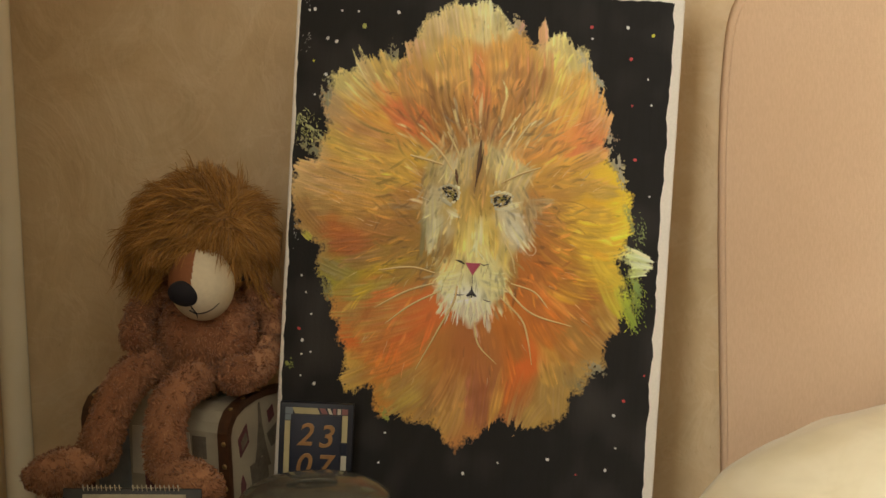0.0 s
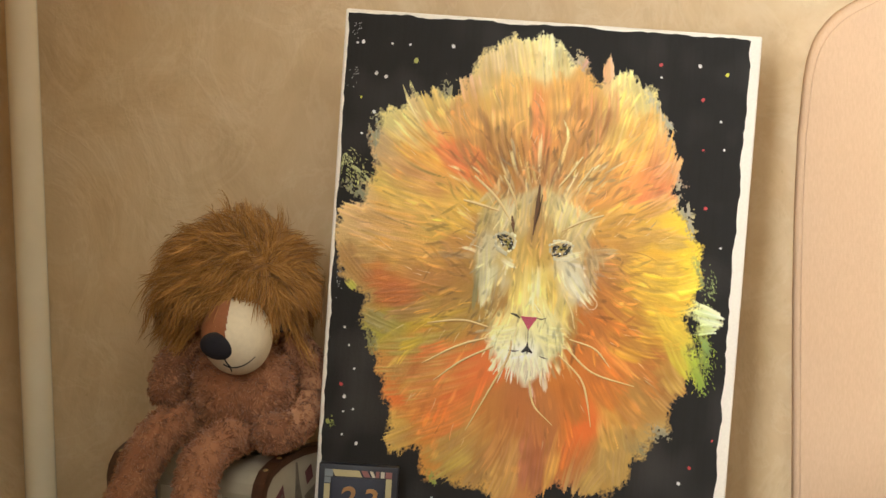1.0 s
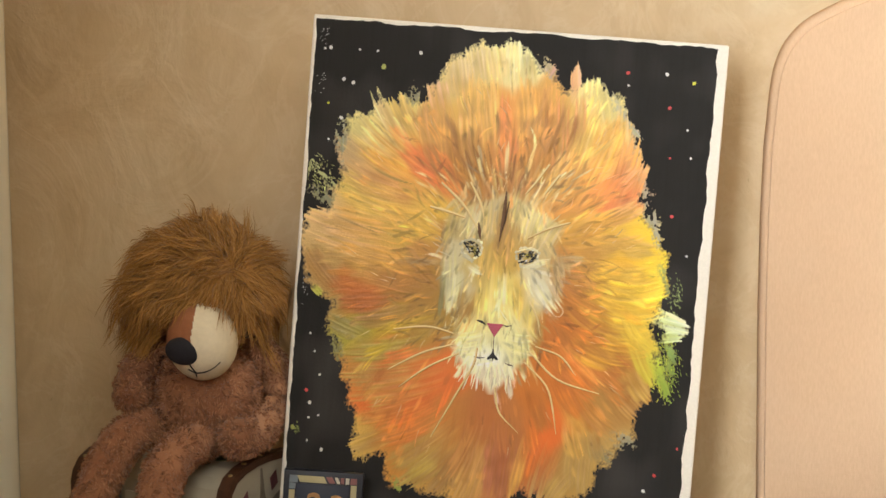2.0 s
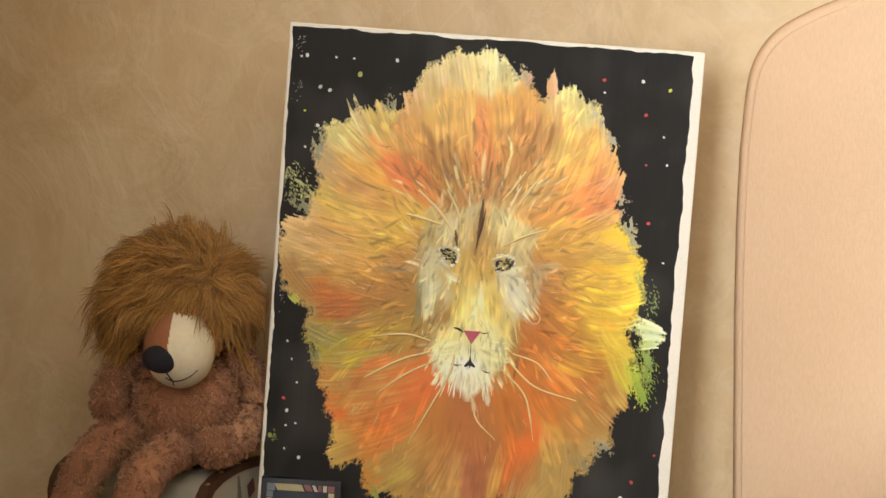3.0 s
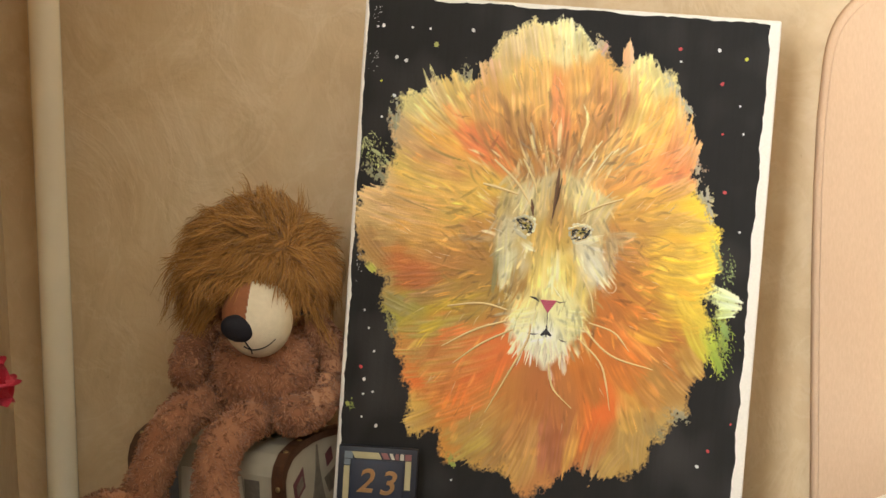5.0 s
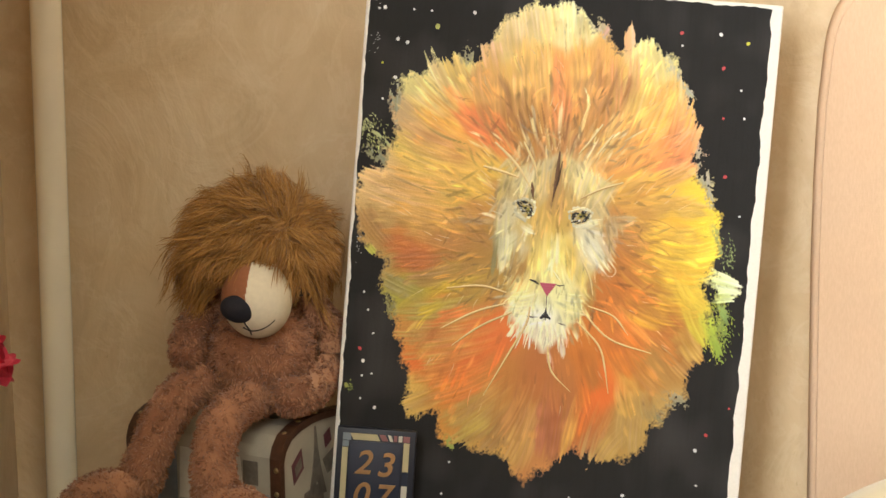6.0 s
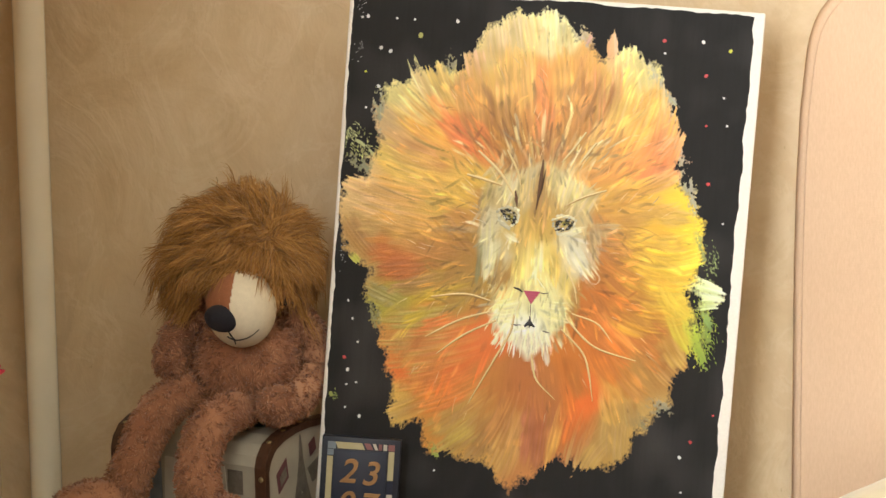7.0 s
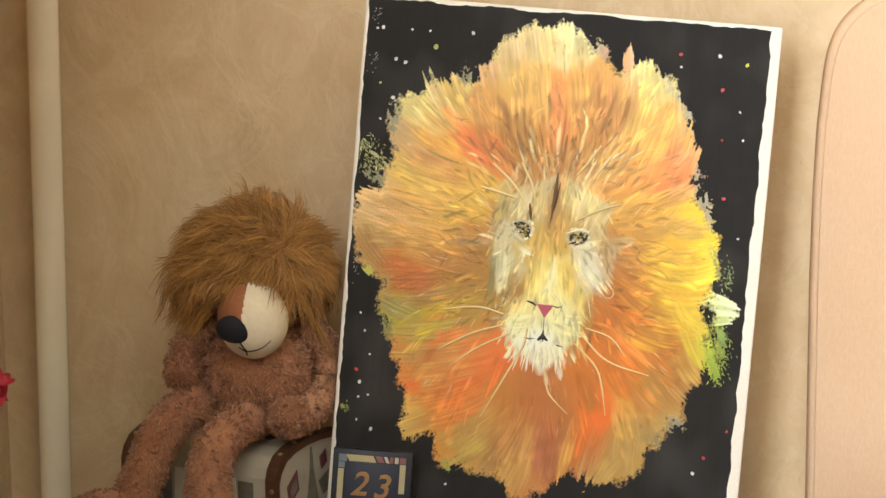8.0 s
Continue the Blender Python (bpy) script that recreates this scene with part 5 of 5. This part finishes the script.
border_piece(B1 - 0.0042, 0.048, B1, 0.0594, M_PRINT_PALE)
border_piece(B1 - 0.0042, 0.006, B1, 0.0474, M_RED)
part("plate", boxed((B0 + 0.0052, -0.0011, 0.006), (B1 - 0.0052, 0.0004, 0.0905), 0.0004), M_NAVY, board, "navy plate")


def numeral(text, x, z, size, mat, parent):
    cu = bpy.data.curves.new("numeral", "FONT")
    cu.body, cu.size, cu.extrude, cu.align_x, cu.align_y, cu.shear, cu.offset = text, size, 0.0006, "CENTER", "CENTER", 0.22, 0.0001
    cu.bevel_depth, cu.bevel_resolution = 0.0002, 1
    tmp = new("numeral", cu)
    me = bpy.data.meshes.new_from_object(tmp.evaluated_get(bpy.context.evaluated_depsgraph_get()))
    bpy.data.objects.remove(tmp)
    me.transform(Matrix.Translation((x, -0.0014, z)) @ Matrix.Rotation(radians(90), 4, "X"))
    me.materials.clear()
    me.materials.append(mat)
    ob = new("numeral", me)
    ob.parent = parent
    return tagged(ob, "raised gold numeral")


for text, x, z in (("2", -0.0088, 0.0745), ("3", 0.0072, 0.0735), ("0", -0.0100, 0.0505), ("7", 0.0058, 0.0500)):
    numeral(text, x, z, 0.0248, M_GOLD, board)


# ---- tent calendar with a wire binding ----
tent = base("desk_calendar", Matrix.Translation((-0.2500, -0.262, 0.0)) @ Matrix.Rotation(radians(3.0), 4, "Z") @ Matrix.Rotation(radians(3), 4, "Y"), "black desk calendar with a white wire binding on the table", "calendar")
for side in (1, -1):
    bm = boxed((-0.048, -0.0007, -0.037), (0.050, 0.0007, 0.084), 0.0004)
    bmesh.ops.transform(bm, verts=bm.verts, matrix=Matrix.Translation((0, -0.03 * side, 0.002)) @ Matrix.Rotation(radians(-20.5 * side), 4, "X"))
    part("cover", bm, M_CARD, tent, "black card cover")
bm = boxed((-0.034, -0.0018, -0.03), (0.039, -0.0009, 0.0802))
bmesh.ops.transform(bm, verts=bm.verts, matrix=Matrix.Translation((0, -0.03, 0.002)) @ Matrix.Rotation(radians(-20.5), 4, "X"))
part("page", bm, M_PAGE, tent, "grey printed page")
for k in range(22):
    x = -0.0345 + k * 0.0032
    if 9 <= k <= 10:
        continue
    bm = bmesh.new()
    tube(bm, [(x + 0.0002 * i, 0.0021 * math.cos(i * 0.7), 0.0812 + 0.0021 * math.sin(i * 0.7)) for i in range(10)], 0.00045, 6)
    part("wire_loop", bm, M_WIRE, tent, "white wire loop")

# ---- grey plastic dome ----
dome = base("plastic_box", pose(-0.1205, -0.2, -0.0016) @ Matrix.Diagonal((0.92, 0.92, 0.955, 1)), "low grey translucent plastic box with rounded lid", "box")


def lathe(rows, sides=48, squeeze=0.8):
    bm = bmesh.new()
    rings = [[bm.verts.new((r * math.cos(t), squeeze * r * math.sin(t), z)) for t in (2 * math.pi * k / sides for k in range(sides))] for r, z in rows]
    for r0, r1 in zip(rings, rings[1:]):
        for k in range(sides):
            bm.faces.new((r0[k], r0[(k + 1) % sides], r1[(k + 1) % sides], r1[k]))
    bm.faces.new(rings[-1])
    bm.faces.new(rings[0][::-1])
    bmesh.ops.recalc_face_normals(bm, faces=bm.faces)
    return bm


part("bowl", lathe([(0.052, TZ), (0.058, -0.03), (0.061, 0.03), (0.061, 0.046)]), M_CLEAR, dome)
part("lid", lathe([(0.0625, 0.0465), (0.0625, 0.052), (0.060, 0.0575), (0.053, 0.0635), (0.042, 0.0685), (0.028, 0.0715), (0.012, 0.0728), (0.002, 0.073)]), M_CLEAR, dome, "rounded grey translucent lid")
bm = bmesh.new()
tube(bm, spline([(-0.02, -0.018, 0.0716), (-0.008, -0.02, 0.0748), (0.008, -0.019, 0.0750), (0.02, -0.016, 0.0720)], 12), 0.0018, 8)
part("grip", bm, M_CLEAR, dome)

# ---- cream satin cushion ----
bm = bmesh.new()
bmesh.ops.create_uvsphere(bm, u_segments=72, v_segments=48, radius=1.0)
for v in bm.verts:
    p = v.co.copy()
    z = p.z if p.z > 0 else p.z * 0.0
    fold = 0.03 * noise.noise(p * 2.2) + 0.016 * noise.noise(p * 6.0 + Vector((3, 1, 0)))
    k = 1 + fold
    v.co = Vector((0.3300 + p.x * 0.19 * k, -0.262 + p.y * 0.15 * k, max(TZ, p.z * 0.12 * k)))
thing("satin_cushion", bm, M_SATIN, "rounded cream satin cushion with soft folds on the table", "cushion")

# ---- pink rose ----
rose = base("rose", pose(-0.3465, -0.35, 0.207), "pink-red artificial rose on a thin stem", "flower")


def petal(turn, tilt, size, lift, curl):
    bm = bmesh.new()
    n = 8
    grid = []
    for i in range(n + 1):
        row = []
        for j in range(n + 1):
            s, t = (i / n - 0.5) * 2, j / n
            w = size * 0.62 * math.sin(math.pi * min(1, 0.18 + 0.62 * t)) ** 0.7
            x = s * w
            y = -size * 0.42 * t - 0.25 * size * curl * max(0, t - 0.6) * 2.5 + 0.3 * size * s * s
            z = size * (t - 0.25) * 0.95 - 0.16 * size * s * s - size * curl * 0.5 * max(0, t - 0.7)
            z += 0.0012 * noise.noise((x * 150, t * 5, turn * 3))
            row.append(bm.verts.new((x, y, z + lift)))
        grid.append(row)
    for i in range(n):
        for j in range(n):
            f = bm.faces.new((grid[i][j], grid[i + 1][j], grid[i + 1][j + 1], grid[i][j + 1]))
            f.material_index = 1 if j >= n - 1 else 0
    extra = bmesh.ops.solidify(bm, geom=bm.faces[:], thickness=0.0006)
    bmesh.ops.transform(bm, verts=bm.verts, matrix=Matrix.Rotation(turn, 4, "Z") @ Matrix.Rotation(tilt, 4, "X"))
    return bm


for ring, (count, tilt, size, lift, curl) in enumerate(((3, -0.25, 0.023, 0.004, 0.1), (5, 0.05, 0.028, 0.001, 0.5), (6, 0.45, 0.031, -0.003, 1.0))):
    for k in range(count):
        part("petal", petal(2 * math.pi * (k + 0.5 * ring) / count + 0.2 * ring, tilt, size, lift, curl), [M_ROSE, M_ROSE_DARK], rose)
bm = bmesh.new()
tube(bm, spline([(-0.002, 0, -0.004), (-0.016, 0, -0.04), (-0.024, 0.004, -0.10), (-0.026, 0.004, -0.19)], 16), 0.0022, 8)
part("stem", bm, M_STEM, rose, "thin green stem")

# ---- unseen vase, added to hold the rose and shade the lower left ----
vase = base("vase", pose(-0.3735, -0.346, TZ), "unseen dark vase added under the rose, shading the lower left", "vase")
part("body", lathe([(0.016, 0.0), (0.02, 0.003), (0.027, 0.04), (0.029, 0.08), (0.024, 0.12), (0.016, 0.145), (0.018, 0.155)], 32, 1.0), M_NAVY_DEEP, vase)

# ---- unseen drape beside the window, beside the camera, added to shade the lower left ----
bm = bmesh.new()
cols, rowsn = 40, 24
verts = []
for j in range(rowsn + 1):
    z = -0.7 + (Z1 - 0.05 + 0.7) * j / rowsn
    # bulges low down to keep window light off the lower wall
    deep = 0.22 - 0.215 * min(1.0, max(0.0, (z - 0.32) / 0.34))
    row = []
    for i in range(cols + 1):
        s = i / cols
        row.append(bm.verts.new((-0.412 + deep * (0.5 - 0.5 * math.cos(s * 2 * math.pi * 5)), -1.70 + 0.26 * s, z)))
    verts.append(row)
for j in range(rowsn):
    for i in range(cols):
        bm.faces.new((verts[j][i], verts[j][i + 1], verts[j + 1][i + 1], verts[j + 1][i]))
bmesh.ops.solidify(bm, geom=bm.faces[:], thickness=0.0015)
thing("curtain", bm, M_CURTAIN, "unseen cream drape added to block window light from the lower left", "curtain")

# ---- tied-back curtain ----
bm = bmesh.new()
cols, rowsn = 26, 40
verts = []
for j in range(rowsn + 1):
    z = 0.0 + (Z1 - 0.02) * j / rowsn
    # lower edge widened out of view, to block window light around the pipe
    edge_x = max(-0.366, -0.3475 + (z - 0.385) * 0.26) + 0.003 * noise.noise((z * 20, 0, 0))
    row = []
    for i in range(cols + 1):
        s = i / cols
        x = -0.414 + (max(edge_x, -0.408) + 0.414) * s
        y = -0.3 + 0.006 * math.sin(s * 17 + z * 2) * min(1, (edge_x + 0.42) * 18)
        row.append(bm.verts.new((x, y, z)))
    verts.append(row)
for j in range(rowsn):
    for i in range(cols):
        bm.faces.new((verts[j][i], verts[j][i + 1], verts[j + 1][i + 1], verts[j + 1][i]))
bmesh.ops.solidify(bm, geom=bm.faces[:], thickness=0.0015)
thing("curtain", bm, M_CURTAIN, "cream fabric curtain drawn aside beside the pipe", "curtain")
